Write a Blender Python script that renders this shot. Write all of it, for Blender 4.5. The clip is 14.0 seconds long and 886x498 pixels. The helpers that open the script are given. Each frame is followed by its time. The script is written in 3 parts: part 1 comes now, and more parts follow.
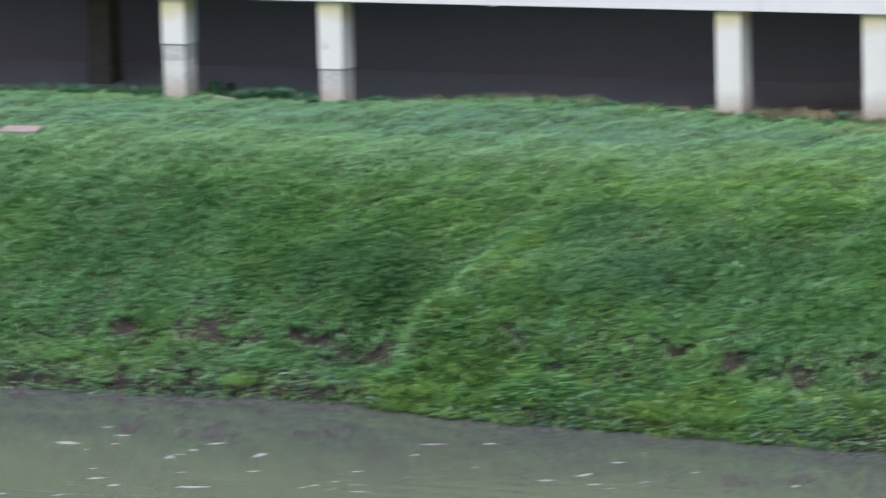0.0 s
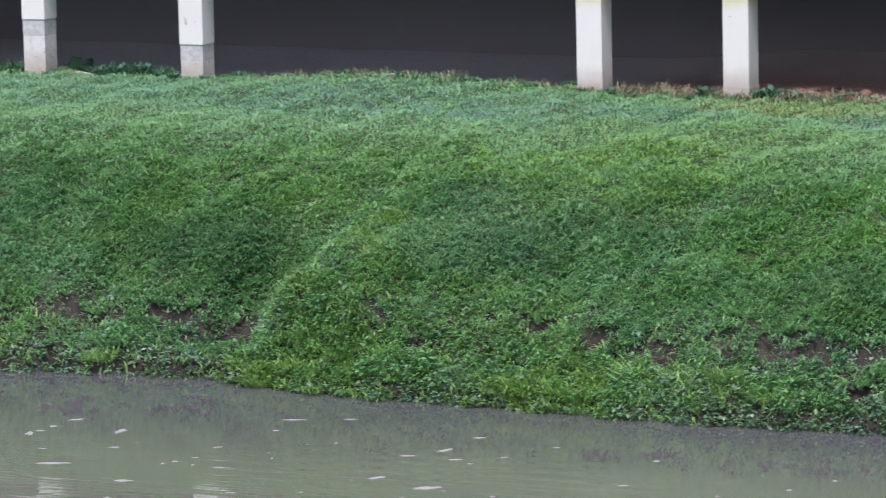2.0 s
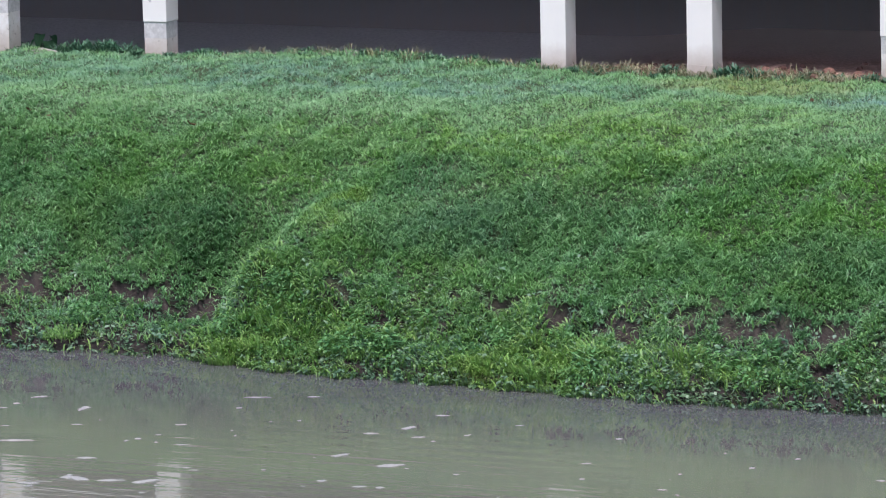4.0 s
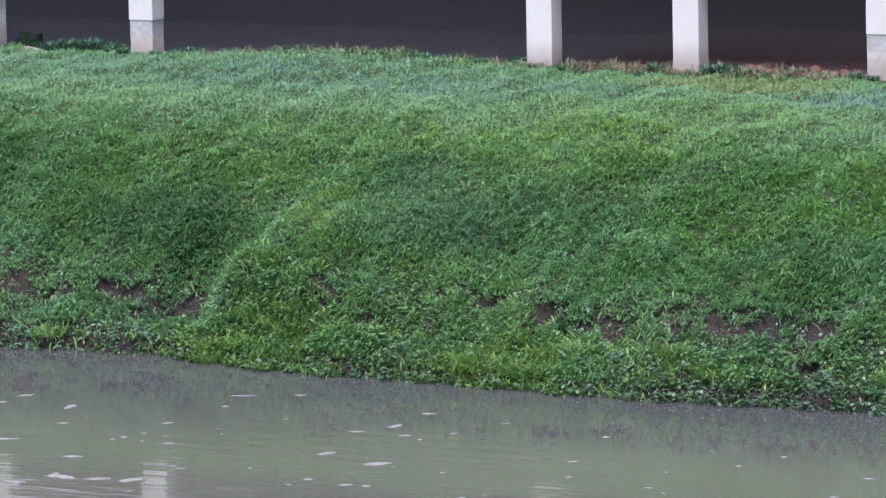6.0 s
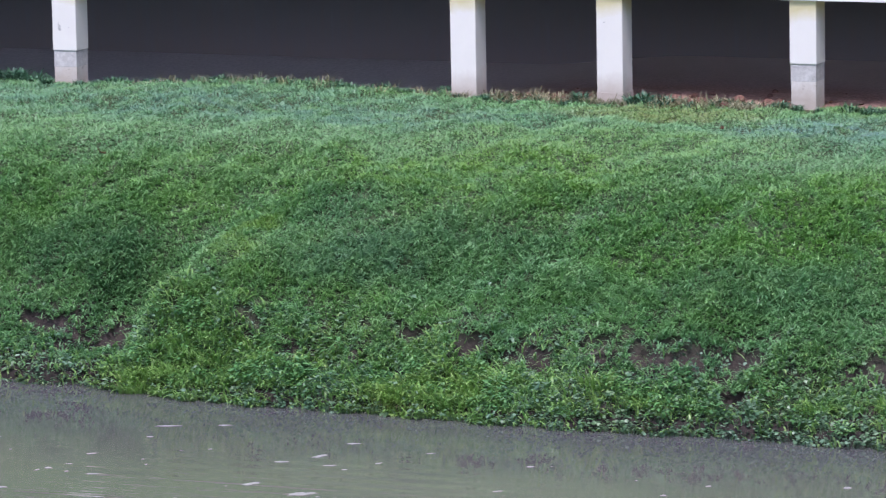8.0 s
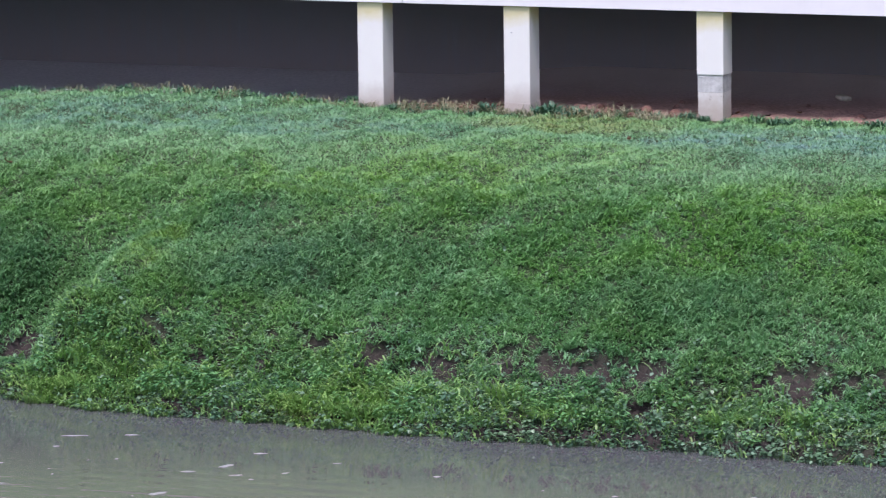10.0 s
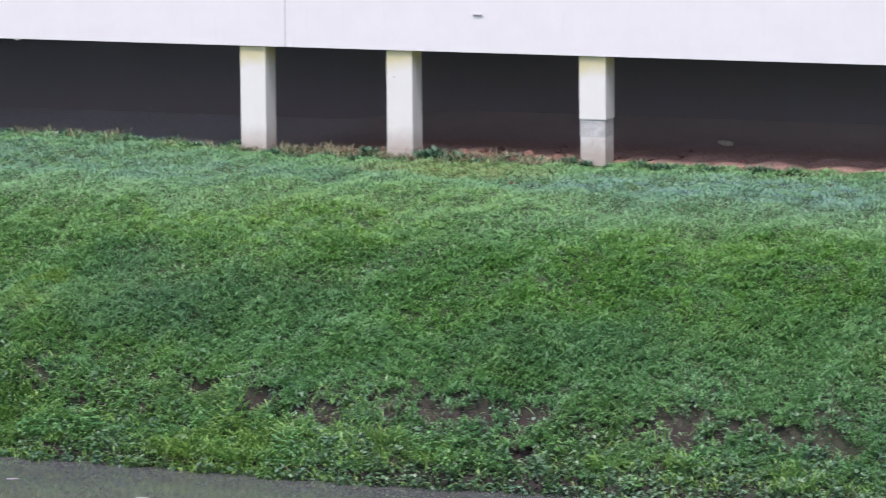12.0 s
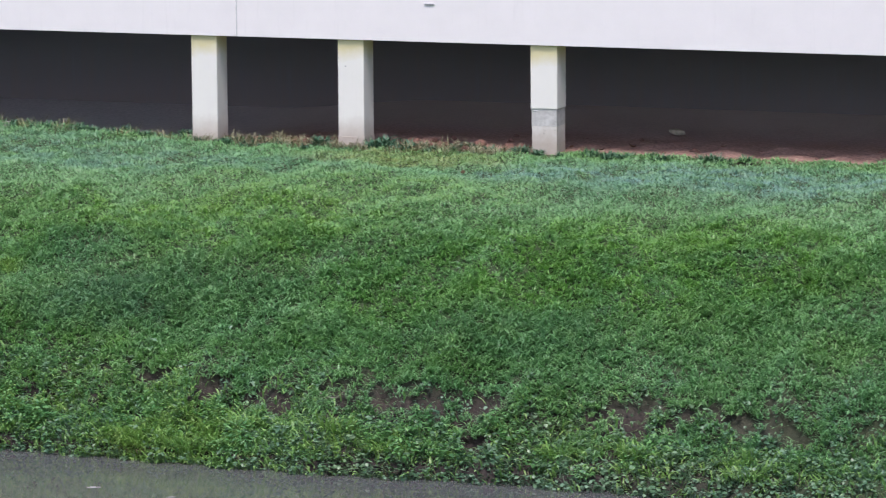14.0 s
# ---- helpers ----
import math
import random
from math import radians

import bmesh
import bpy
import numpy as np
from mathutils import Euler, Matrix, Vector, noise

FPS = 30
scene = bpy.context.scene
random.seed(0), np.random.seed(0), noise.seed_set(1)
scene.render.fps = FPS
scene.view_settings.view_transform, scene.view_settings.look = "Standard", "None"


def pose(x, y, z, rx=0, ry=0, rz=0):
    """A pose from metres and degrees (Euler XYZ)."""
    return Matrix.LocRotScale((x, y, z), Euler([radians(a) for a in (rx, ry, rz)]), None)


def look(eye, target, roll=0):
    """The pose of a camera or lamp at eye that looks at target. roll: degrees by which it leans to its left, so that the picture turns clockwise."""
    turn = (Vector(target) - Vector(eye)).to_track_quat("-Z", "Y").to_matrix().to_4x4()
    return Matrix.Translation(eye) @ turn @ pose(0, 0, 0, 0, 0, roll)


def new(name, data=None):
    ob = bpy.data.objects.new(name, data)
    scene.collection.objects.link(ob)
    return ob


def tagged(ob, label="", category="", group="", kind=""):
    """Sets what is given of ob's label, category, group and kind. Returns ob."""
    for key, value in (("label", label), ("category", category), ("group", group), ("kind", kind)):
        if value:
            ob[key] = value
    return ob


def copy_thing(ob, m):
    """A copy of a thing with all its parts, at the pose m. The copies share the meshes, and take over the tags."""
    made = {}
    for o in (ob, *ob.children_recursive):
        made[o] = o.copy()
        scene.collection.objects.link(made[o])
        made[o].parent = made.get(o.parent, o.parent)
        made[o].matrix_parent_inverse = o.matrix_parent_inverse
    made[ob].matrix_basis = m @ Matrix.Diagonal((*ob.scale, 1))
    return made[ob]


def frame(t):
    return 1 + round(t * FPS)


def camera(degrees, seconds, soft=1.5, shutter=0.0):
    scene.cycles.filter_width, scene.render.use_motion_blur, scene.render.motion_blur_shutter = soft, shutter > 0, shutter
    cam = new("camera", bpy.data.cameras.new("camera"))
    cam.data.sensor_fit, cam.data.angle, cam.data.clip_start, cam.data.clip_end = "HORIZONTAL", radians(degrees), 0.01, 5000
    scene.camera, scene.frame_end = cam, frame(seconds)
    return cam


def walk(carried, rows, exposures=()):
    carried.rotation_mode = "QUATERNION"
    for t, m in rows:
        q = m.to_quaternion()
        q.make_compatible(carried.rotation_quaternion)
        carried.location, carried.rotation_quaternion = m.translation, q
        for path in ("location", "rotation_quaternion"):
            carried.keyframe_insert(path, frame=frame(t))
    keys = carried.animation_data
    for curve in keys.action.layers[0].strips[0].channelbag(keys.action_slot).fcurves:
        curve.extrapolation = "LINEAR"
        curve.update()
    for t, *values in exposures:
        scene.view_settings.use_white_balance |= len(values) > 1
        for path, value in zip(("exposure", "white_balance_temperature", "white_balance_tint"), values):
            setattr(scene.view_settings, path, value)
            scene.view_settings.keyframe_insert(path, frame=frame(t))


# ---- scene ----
EYE = (21.564, -51.682, 8.997)
# seconds, turn to the left of +y, tilt, roll, in degrees
PATH = [
    (0, 26.0512, -8.4016, -1.420),
    (0.1, 25.6479, -8.4069, -1.259),
    (0.2, 25.2287, -8.4961, -1.259),
    (0.3, 25.0950, -8.4961, -1.259),
    (0.4, 25.0313, -8.4642, -1.259),
    (0.5, 25.0695, -8.4324, -1.259),
    (1, 24.8554, -8.4308, -0.977),
    (1.4, 24.2529, -8.3698, -1.022),
    (1.5, 24.1574, -8.4207, -1.022),
    (1.6, 24.1064, -8.6308, -1.022),
    (2, 24.4713, -8.7138, -1.229),
    (2.5, 24.6348, -8.9119, -1.326),
    (3, 24.4741, -9.0927, -1.309),
    (3.5, 24.2579, -8.9094, -1.139),
    (3.7, 24.1308, -8.9216, -1.108),
    (5.8, 23.9540, -9.3145, -1.101),
    (6, 23.9031, -8.9962, -1.101),
    (6.5, 23.7437, -8.9383, -1.242),
    (7, 23.6516, -8.9209, -1.108),
    (7.5, 23.3480, -8.7620, -1.131),
    (7.7, 23.2150, -8.7120, -1.100),
    (9.8, 22.1033, -8.6131, -0.766),
    (10, 21.9760, -8.5813, -0.766),
    (10.5, 21.7550, -8.5345, -0.882),
    (11, 21.4650, -8.2754, -0.779),
    (11.5, 21.1318, -8.1535, -0.564),
    (12, 20.6315, -8.0986, -0.464),
    (12.5, 20.1025, -8.1251, -0.320),
    (13, 19.7278, -8.1681, -0.293),
    (13.5, 19.8229, -8.2155, -0.382),
    (14, 20.0823, -8.2233, -0.441),
]


def aim(turn, tilt, roll):
    a, b = radians(turn), radians(tilt)
    ahead = Vector((-math.sin(a) * math.cos(b), math.cos(a) * math.cos(b), math.sin(b)))
    return look(EYE, Vector(EYE) + ahead * 50, roll)


cam = camera(9.957, 14.0, soft=1.0, shutter=0.7)
walk(cam, [(t, aim(turn, tilt, roll)) for t, turn, tilt, roll in PATH],
     exposures=[(0.0, 0.66, 6100, 11), (1.0, 0.72, 6100, 13), (2.5, 0.80, 6120, 18), (3.5, 0.80, 6100, 18), (6.0, 0.79, 5900, 23), (7.7, 0.79, 5850, 23), (10.0, 0.79, 5900, 23), (12.0, 0.77, 6180, 18), (14.0, 0.68, 6220, 16)])

# ---- light: hazy morning sky, weak broad sun behind the camera ----
SUN_TURN, SUN_HEIGHT = 168.0, 66.0
world = bpy.data.worlds.new("world")
scene.world = world
world.use_nodes = True
sky = world.node_tree.nodes.new("ShaderNodeTexSky")
sky.sky_type, sky.sun_disc = "NISHITA", False
sky.sun_elevation, sky.sun_rotation = radians(SUN_HEIGHT), radians(SUN_TURN)
sky.dust_density, sky.ozone_density = 3.0, 1.5
world.node_tree.links.new(sky.outputs[0], world.node_tree.nodes["Background"].inputs[0])
world.node_tree.nodes["Background"].inputs[1].default_value = 0.13
sun = new("sun", bpy.data.lights.new("sun", "SUN"))
sun.data.energy, sun.data.angle, sun.data.color = 2.0, radians(16), (1.0, 0.96, 0.9)
away = Vector((math.sin(radians(SUN_TURN)) * math.cos(radians(SUN_HEIGHT)), math.cos(radians(SUN_TURN)) * math.cos(radians(SUN_HEIGHT)), math.sin(radians(SUN_HEIGHT))))
sun.matrix_world = look(away * 60, (0, 0, 0))


# ---- materials ----
def material(name):
    m = bpy.data.materials.new(name)
    m.use_nodes = True
    return m, m.node_tree.nodes, m.node_tree.links, m.node_tree.nodes["Principled BSDF"]


def put(node, **values):
    for key, value in values.items():
        node.inputs[key.replace("_", " ")].default_value = value
    return node


def noise_tex(nodes, links, scale, detail=4.0, rough=0.6, stretch=(1, 1, 1), space="Object"):
    place = nodes.new("ShaderNodeTexCoord") if space != "World" else nodes.new("ShaderNodeNewGeometry")
    out = place.outputs["Position" if space == "World" else space]
    shift = nodes.new("ShaderNodeMapping")
    shift.inputs["Scale"].default_value = stretch
    links.new(out, shift.inputs["Vector"])
    tex = put(nodes.new("ShaderNodeTexNoise"), Scale=scale, Detail=detail, Roughness=rough)
    links.new(shift.outputs[0], tex.inputs["Vector"])
    return tex


def ramp(nodes, links, source, stops):
    r = nodes.new("ShaderNodeValToRGB")
    while len(r.color_ramp.elements) < len(stops):
        r.color_ramp.elements.new(0.5)
    for e, (at, colour) in zip(r.color_ramp.elements, stops):
        e.position, e.color = at, (*colour, 1)
    links.new(source, r.inputs[0])
    return r


def mixed(nodes, links, kind, factor, a, b):
    n = nodes.new("ShaderNodeMix")
    n.data_type, n.blend_type = "RGBA", kind
    for socket, value in ((n.inputs[0], factor), (n.inputs[6], a), (n.inputs[7], b)):
        if isinstance(value, bpy.types.NodeSocket):
            links.new(value, socket)
        else:
            socket.default_value = value if isinstance(value, float) else (*value, 1)
    return n.outputs[2]


def maths(nodes, links, kind, a, b=0.0, c=0.0):
    n = nodes.new("ShaderNodeMath")
    n.operation, n.use_clamp = kind, False
    for socket, value in zip(n.inputs, (a, b, c)):
        if isinstance(value, bpy.types.NodeSocket):
            links.new(value, socket)
        else:
            socket.default_value = value
    return n.outputs[0]


def bumped(nodes, links, bsdf, height, strength, distance):
    b = put(nodes.new("ShaderNodeBump"), Strength=strength, Distance=distance)
    links.new(height, b.inputs["Height"])
    links.new(b.outputs[0], bsdf.inputs["Normal"])


def patch(nodes, links, centre, radii, wobble=0.5):
    """A soft-edged uneven patch of the lawn: 1 inside, 0 outside."""
    geo = nodes.new("ShaderNodeNewGeometry")
    m = nodes.new("ShaderNodeMapping")
    m.vector_type = "POINT"
    m.inputs["Location"].default_value = (-centre[0] / radii[0], -centre[1] / radii[1], 0)
    m.inputs["Scale"].default_value = (1 / radii[0], 1 / radii[1], 0)
    links.new(geo.outputs["Position"], m.inputs["Vector"])
    far = nodes.new("ShaderNodeVectorMath")
    far.operation = "LENGTH"
    links.new(m.outputs[0], far.inputs[0])
    n = noise_tex(nodes, links, 2.2, 4, 0.6, space="World")
    d = maths(nodes, links, "ADD", far.outputs["Value"], maths(nodes, links, "MULTIPLY", maths(nodes, links, "SUBTRACT", n.outputs[0], 0.5), 2 * wobble))
    r = nodes.new("ShaderNodeMapRange")
    r.interpolation_type = "SMOOTHSTEP"
    put(r, From_Min=1.25, From_Max=0.55)
    links.new(d, r.inputs["Value"])
    return r.outputs[0]


def leaf_material(name, dark, mid, pale, rough=0.45, glow=0.3, patches=()):
    """Living leaves: colour differs from blade to blade and from patch to patch, and light comes through."""
    m, nodes, links, bsdf = material(name)
    geo = nodes.new("ShaderNodeNewGeometry")
    wide = noise_tex(nodes, links, 0.9, 3, 0.55, space="World")
    fine = noise_tex(nodes, links, 7.0, 2, 0.5, space="World")
    t = maths(nodes, links, "ADD", maths(nodes, links, "MULTIPLY", geo.outputs["Random Per Island"], 0.48),
              maths(nodes, links, "ADD", maths(nodes, links, "MULTIPLY", wide.outputs[0], 0.45), maths(nodes, links, "MULTIPLY", fine.outputs[0], 0.3)))
    colour = ramp(nodes, links, t, [(0.28, dark), (0.62, mid), (0.88, pale)]).outputs[0]
    drift = noise_tex(nodes, links, 0.75, 4, 0.6, stretch=(1, 1.6, 1), space="World")
    warm = ramp(nodes, links, drift.outputs[0], [(0.36, (0.93, 0.98, 1.06)), (0.5, (1.0, 1.0, 1.0)), (0.66, (1.1, 1.04, 0.9))]).outputs[0]
    colour = mixed(nodes, links, "MULTIPLY", 1.0, colour, warm)
    broken = ramp(nodes, links, noise_tex(nodes, links, 3.2, 4, 0.65, stretch=(1, 1.5, 1), space="World").outputs[0], [(0.36, (0.25, 0.25, 0.25)), (0.62, (1.6, 1.6, 1.6))]).outputs[0]
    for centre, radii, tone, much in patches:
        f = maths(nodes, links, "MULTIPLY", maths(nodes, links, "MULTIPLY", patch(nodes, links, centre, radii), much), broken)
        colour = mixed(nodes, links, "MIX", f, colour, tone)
    links.new(colour, bsdf.inputs["Base Color"])
    put(bsdf, Roughness=rough, IOR=1.42)
    through_leaf = nodes.new("ShaderNodeBsdfTranslucent")
    links.new(colour, through_leaf.inputs["Color"])
    mix = nodes.new("ShaderNodeMixShader")
    mix.inputs[0].default_value = glow
    links.new(bsdf.outputs[0], mix.inputs[1])
    links.new(through_leaf.outputs[0], mix.inputs[2])
    links.new(mix.outputs[0], nodes["Material Output"].inputs["Surface"])
    return m


# bluish sky sheen on dew and the bank's brighter shoulder, painted as leaf colour
SHEEN_BLUE = (0.17, 0.305, 0.275)
DEW_SHEEN = [((-6.0, -1.3), (4.6, 1.5), SHEEN_BLUE, 0.3), ((-1.6, -1.4), (2.4, 1.4), SHEEN_BLUE, 0.28), ((0.8, -1.9), (2.2, 1.0), SHEEN_BLUE, 0.28), ((6.2, -1.7), (3.4, 1.2), (0.2, 0.34, 0.335), 0.5),
       ((-4.0, -3.2), (5.5, 1.1), (0.24, 0.43, 0.2), 0.7), ((4.5, -3.0), (5.0, 0.9), (0.235, 0.42, 0.2), 0.6), ((0.0, -3.3), (3.5, 1.0), (0.245, 0.43, 0.2), 0.7), ((1.0, -4.6), (1.1, 0.7), (0.23, 0.36, 0.29), 0.14)]
# yellower grass; the second patch paints the furrow crest's lit edge
DRY_AND_CREST = [((2.6, -0.8), (1.3, 0.6), (0.29, 0.33, 0.12), 0.5), ((-0.45, -5.1), (0.35, 0.6), (0.23, 0.38, 0.07), 0.5), ((2.7, -2.7), (2.2, 1.0), (0.23, 0.41, 0.09), 0.36), ((-1.0, -3.9), (1.6, 0.9), (0.19, 0.38, 0.075), 0.4),
       ((6.5, -4.3), (2.4, 1.0), (0.18, 0.38, 0.06), 0.5), ((1.8, -3.8), (1.8, 0.8), (0.21, 0.4, 0.07), 0.5), ((4.4, -4.9), (1.4, 0.6), (0.16, 0.36, 0.065), 0.45), ((-3.6, -4.1), (1.8, 0.8), (0.15, 0.33, 0.07), 0.45), ((0.3, -6.0), (1.6, 0.35), (0.18, 0.36, 0.08), 0.4), ((3.6, -6.0), (2.6, 0.3), (0.16, 0.34, 0.08), 0.35)]
COOL = [((0.95, -5.4), (0.9, 0.45), (0.135, 0.28, 0.15), 0.5), ((-2.2, -5.1), (0.9, 0.6), (0.09, 0.22, 0.09), 0.55), ((5.6, -5.6), (1.2, 0.5), (0.12, 0.28, 0.13), 0.4), ((2.4, -4.9), (0.7, 0.4), (0.1, 0.24, 0.1), 0.4), ((-5.0, -4.6), (1.2, 0.8), (0.09, 0.23, 0.1), 0.4)]
GRASS = leaf_material("lawn_grass", (0.105, 0.24, 0.088), (0.2, 0.405, 0.155), (0.275, 0.465, 0.23), 0.36, 0.37, DEW_SHEEN + DRY_AND_CREST + COOL)
WEED = leaf_material("broad_leaves", (0.042, 0.1, 0.046), (0.11, 0.21, 0.108), (0.235, 0.35, 0.23), 0.34, 0.28)
REED = leaf_material("long_grass", (0.1, 0.22, 0.055), (0.225, 0.41, 0.11), (0.34, 0.5, 0.18), 0.36, 0.38)
LEAFY = leaf_material("waterside_leaves", (0.045, 0.135, 0.042), (0.12, 0.29, 0.09), (0.22, 0.39, 0.16), 0.3, 0.3)
# tuft green darkened to stand for the building's shade on it
SHADED_TUFT = leaf_material("shaded_tufts", (0.028, 0.08, 0.04), (0.065, 0.155, 0.082), (0.13, 0.24, 0.15), 0.45, 0.15)
PLANT_LEAF = leaf_material("plant_leaf", (0.02, 0.07, 0.034), (0.048, 0.135, 0.062), (0.1, 0.22, 0.12), 0.45, 0.15)
STRAW = leaf_material("dry_grass", (0.13, 0.125, 0.065), (0.25, 0.24, 0.13), (0.4, 0.37, 0.24), 0.7, 0.2)


def soil_material():
    m, nodes, links, bsdf = material("soil")
    wide = noise_tex(nodes, links, 1.3, 5, 0.6, space="World")
    fine = noise_tex(nodes, links, 26, 6, 0.7, space="World")
    brown = ramp(nodes, links, fine.outputs[0], [(0.3, (0.017, 0.0125, 0.011)), (0.55, (0.039, 0.028, 0.024)), (0.8, (0.082, 0.063, 0.056))]).outputs[0]
    red = ramp(nodes, links, fine.outputs[0], [(0.3, (0.15, 0.09, 0.073)), (0.55, (0.36, 0.21, 0.17)), (0.8, (0.5, 0.36, 0.31))]).outputs[0]
    green = ramp(nodes, links, fine.outputs[0], [(0.3, (0.018, 0.036, 0.012)), (0.7, (0.05, 0.08, 0.026))]).outputs[0]
    where = nodes.new("ShaderNodeSeparateXYZ")
    geo = nodes.new("ShaderNodeNewGeometry")
    links.new(geo.outputs["Position"], where.inputs[0])
    y = maths(nodes, links, "ADD", where.outputs["Y"], maths(nodes, links, "MULTIPLY", wide.outputs[0], 0.8))
    under = nodes.new("ShaderNodeMapRange")
    put(under, From_Min=0.32, From_Max=0.75)
    links.new(y, under.inputs["Value"])
    far = nodes.new("ShaderNodeMapRange")
    put(far, From_Min=8.0, From_Max=12.0)
    links.new(maths(nodes, links, "ABSOLUTE", maths(nodes, links, "ADD", where.outputs["X"], maths(nodes, links, "MULTIPLY", wide.outputs[0], 2.0))), far.inputs["Value"])
    high = nodes.new("ShaderNodeMapRange")
    put(high, From_Min=0.5, From_Max=0.95)
    links.new(where.outputs["Z"], high.inputs["Value"])
    # wet mud by the water, darkened further for the shade under overhanging plants
    wet_shade = nodes.new("ShaderNodeMapRange")
    put(wet_shade, From_Min=0.2, From_Max=0.05)
    links.new(where.outputs["Z"], wet_shade.inputs["Value"])
    brown = mixed(nodes, links, "MULTIPLY", wet_shade.outputs[0], brown, (0.5, 0.48, 0.46))
    turf = maths(nodes, links, "MULTIPLY", high.outputs[0], 0.9)
    colour = mixed(nodes, links, "MIX", maths(nodes, links, "MAXIMUM", turf, far.outputs[0]), brown, green)
    # deeper floor painted paler, making up for light lost under the building
    deep_lift = nodes.new("ShaderNodeMapRange")
    put(deep_lift, From_Min=1.7, From_Max=3.2)
    links.new(y, deep_lift.inputs["Value"])
    red = mixed(nodes, links, "MIX", deep_lift.outputs[0], red, (0.56, 0.46, 0.42))
    # paler colour stands in for light on the floor's far end
    lifted_floor = ramp(nodes, links, fine.outputs[0], [(0.3, (0.42, 0.37, 0.37)), (0.75, (0.6, 0.53, 0.53))]).outputs[0]
    clay = nodes.new("ShaderNodeMapRange")
    put(clay, From_Min=-1.6, From_Max=0.3)
    links.new(where.outputs["X"], clay.inputs["Value"])
    red = mixed(nodes, links, "MIX", clay.outputs[0], lifted_floor, red)
    links.new(mixed(nodes, links, "MIX", under.outputs[0], colour, red), bsdf.inputs["Base Color"])
    put(bsdf, Roughness=0.9)
    bumped(nodes, links, bsdf, fine.outputs[0], 0.8, 0.016)
    return m


SOIL = soil_material()


def water_material():
    m, nodes, links, bsdf = material("murky_water")
    wide = noise_tex(nodes, links, 0.25, 3, 0.5, space="World")
    body = ramp(nodes, links, wide.outputs[0], [(0.3, (0.13, 0.133, 0.104)), (0.7, (0.155, 0.155, 0.118))]).outputs[0]
    put(bsdf, Roughness=0.035, IOR=1.5)
    # calm in the lee of the bank, rippled further out; heights in metres
    slow = noise_tex(nodes, links, 1.0, 2, 0.5, stretch=(0.9, 2.6, 1), space="World")
    quick = noise_tex(nodes, links, 1.0, 2, 0.6, stretch=(3.5, 11, 1), space="World")
    where = nodes.new("ShaderNodeSeparateXYZ")
    geo = nodes.new("ShaderNodeNewGeometry")
    links.new(geo.outputs["Position"], where.inputs[0])
    out = nodes.new("ShaderNodeMapRange")
    out.interpolation_type = "SMOOTHSTEP"
    put(out, From_Min=-7.6, From_Max=-10.5, To_Min=0.05, To_Max=1.0)
    links.new(maths(nodes, links, "ADD", where.outputs["Y"], maths(nodes, links, "MULTIPLY", wide.outputs[0], 1.5)), out.inputs["Value"])
    # water darkens towards the bank: its shade and reflection put into the base colour
    bank_shade = nodes.new("ShaderNodeMapRange")
    bank_shade.interpolation_type = "SMOOTHSTEP"
    put(bank_shade, From_Min=-10.9, From_Max=-7.9)
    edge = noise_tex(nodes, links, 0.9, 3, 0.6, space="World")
    links.new(maths(nodes, links, "ADD", where.outputs["Y"], maths(nodes, links, "MULTIPLY", maths(nodes, links, "SUBTRACT", edge.outputs[0], 0.5), 1.6)), bank_shade.inputs["Value"])
    links.new(mixed(nodes, links, "MIX", bank_shade.outputs[0], body, (0.086, 0.084, 0.086)), bsdf.inputs["Base Color"])
    band = put(nodes.new("ShaderNodeTexWave"), Scale=1.0, Distortion=1.2, Detail=1.0, Detail_Scale=0.5)
    band.bands_direction = "Y"
    links.new(geo.outputs["Position"], band.inputs["Vector"])
    where_band = patch(nodes, links, (2.6, -10.3), (2.6, 1.0), 0.35)
    h = maths(nodes, links, "ADD", maths(nodes, links, "MULTIPLY", slow.outputs[0], 0.0028), maths(nodes, links, "MULTIPLY", quick.outputs[0], 0.0011))
    h = maths(nodes, links, "ADD", h, maths(nodes, links, "MULTIPLY", maths(nodes, links, "MULTIPLY", band.outputs["Fac"], where_band), 0.0024))
    # long low wavelets out in the channel, that break reflections into bars
    far_out = nodes.new("ShaderNodeMapRange")
    far_out.interpolation_type = "SMOOTHSTEP"
    put(far_out, From_Min=-11.0, From_Max=-13.5)
    links.new(where.outputs["Y"], far_out.inputs["Value"])
    bars = noise_tex(nodes, links, 1.0, 2, 0.5, stretch=(0.5, 5.5, 1), space="World")
    h = maths(nodes, links, "ADD", h, maths(nodes, links, "MULTIPLY", maths(nodes, links, "MULTIPLY", bars.outputs[0], far_out.outputs[0]), 0.004))
    bumped(nodes, links, bsdf, maths(nodes, links, "MULTIPLY", h, out.outputs[0]), 1.0, 1.0)
    return m


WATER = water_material()


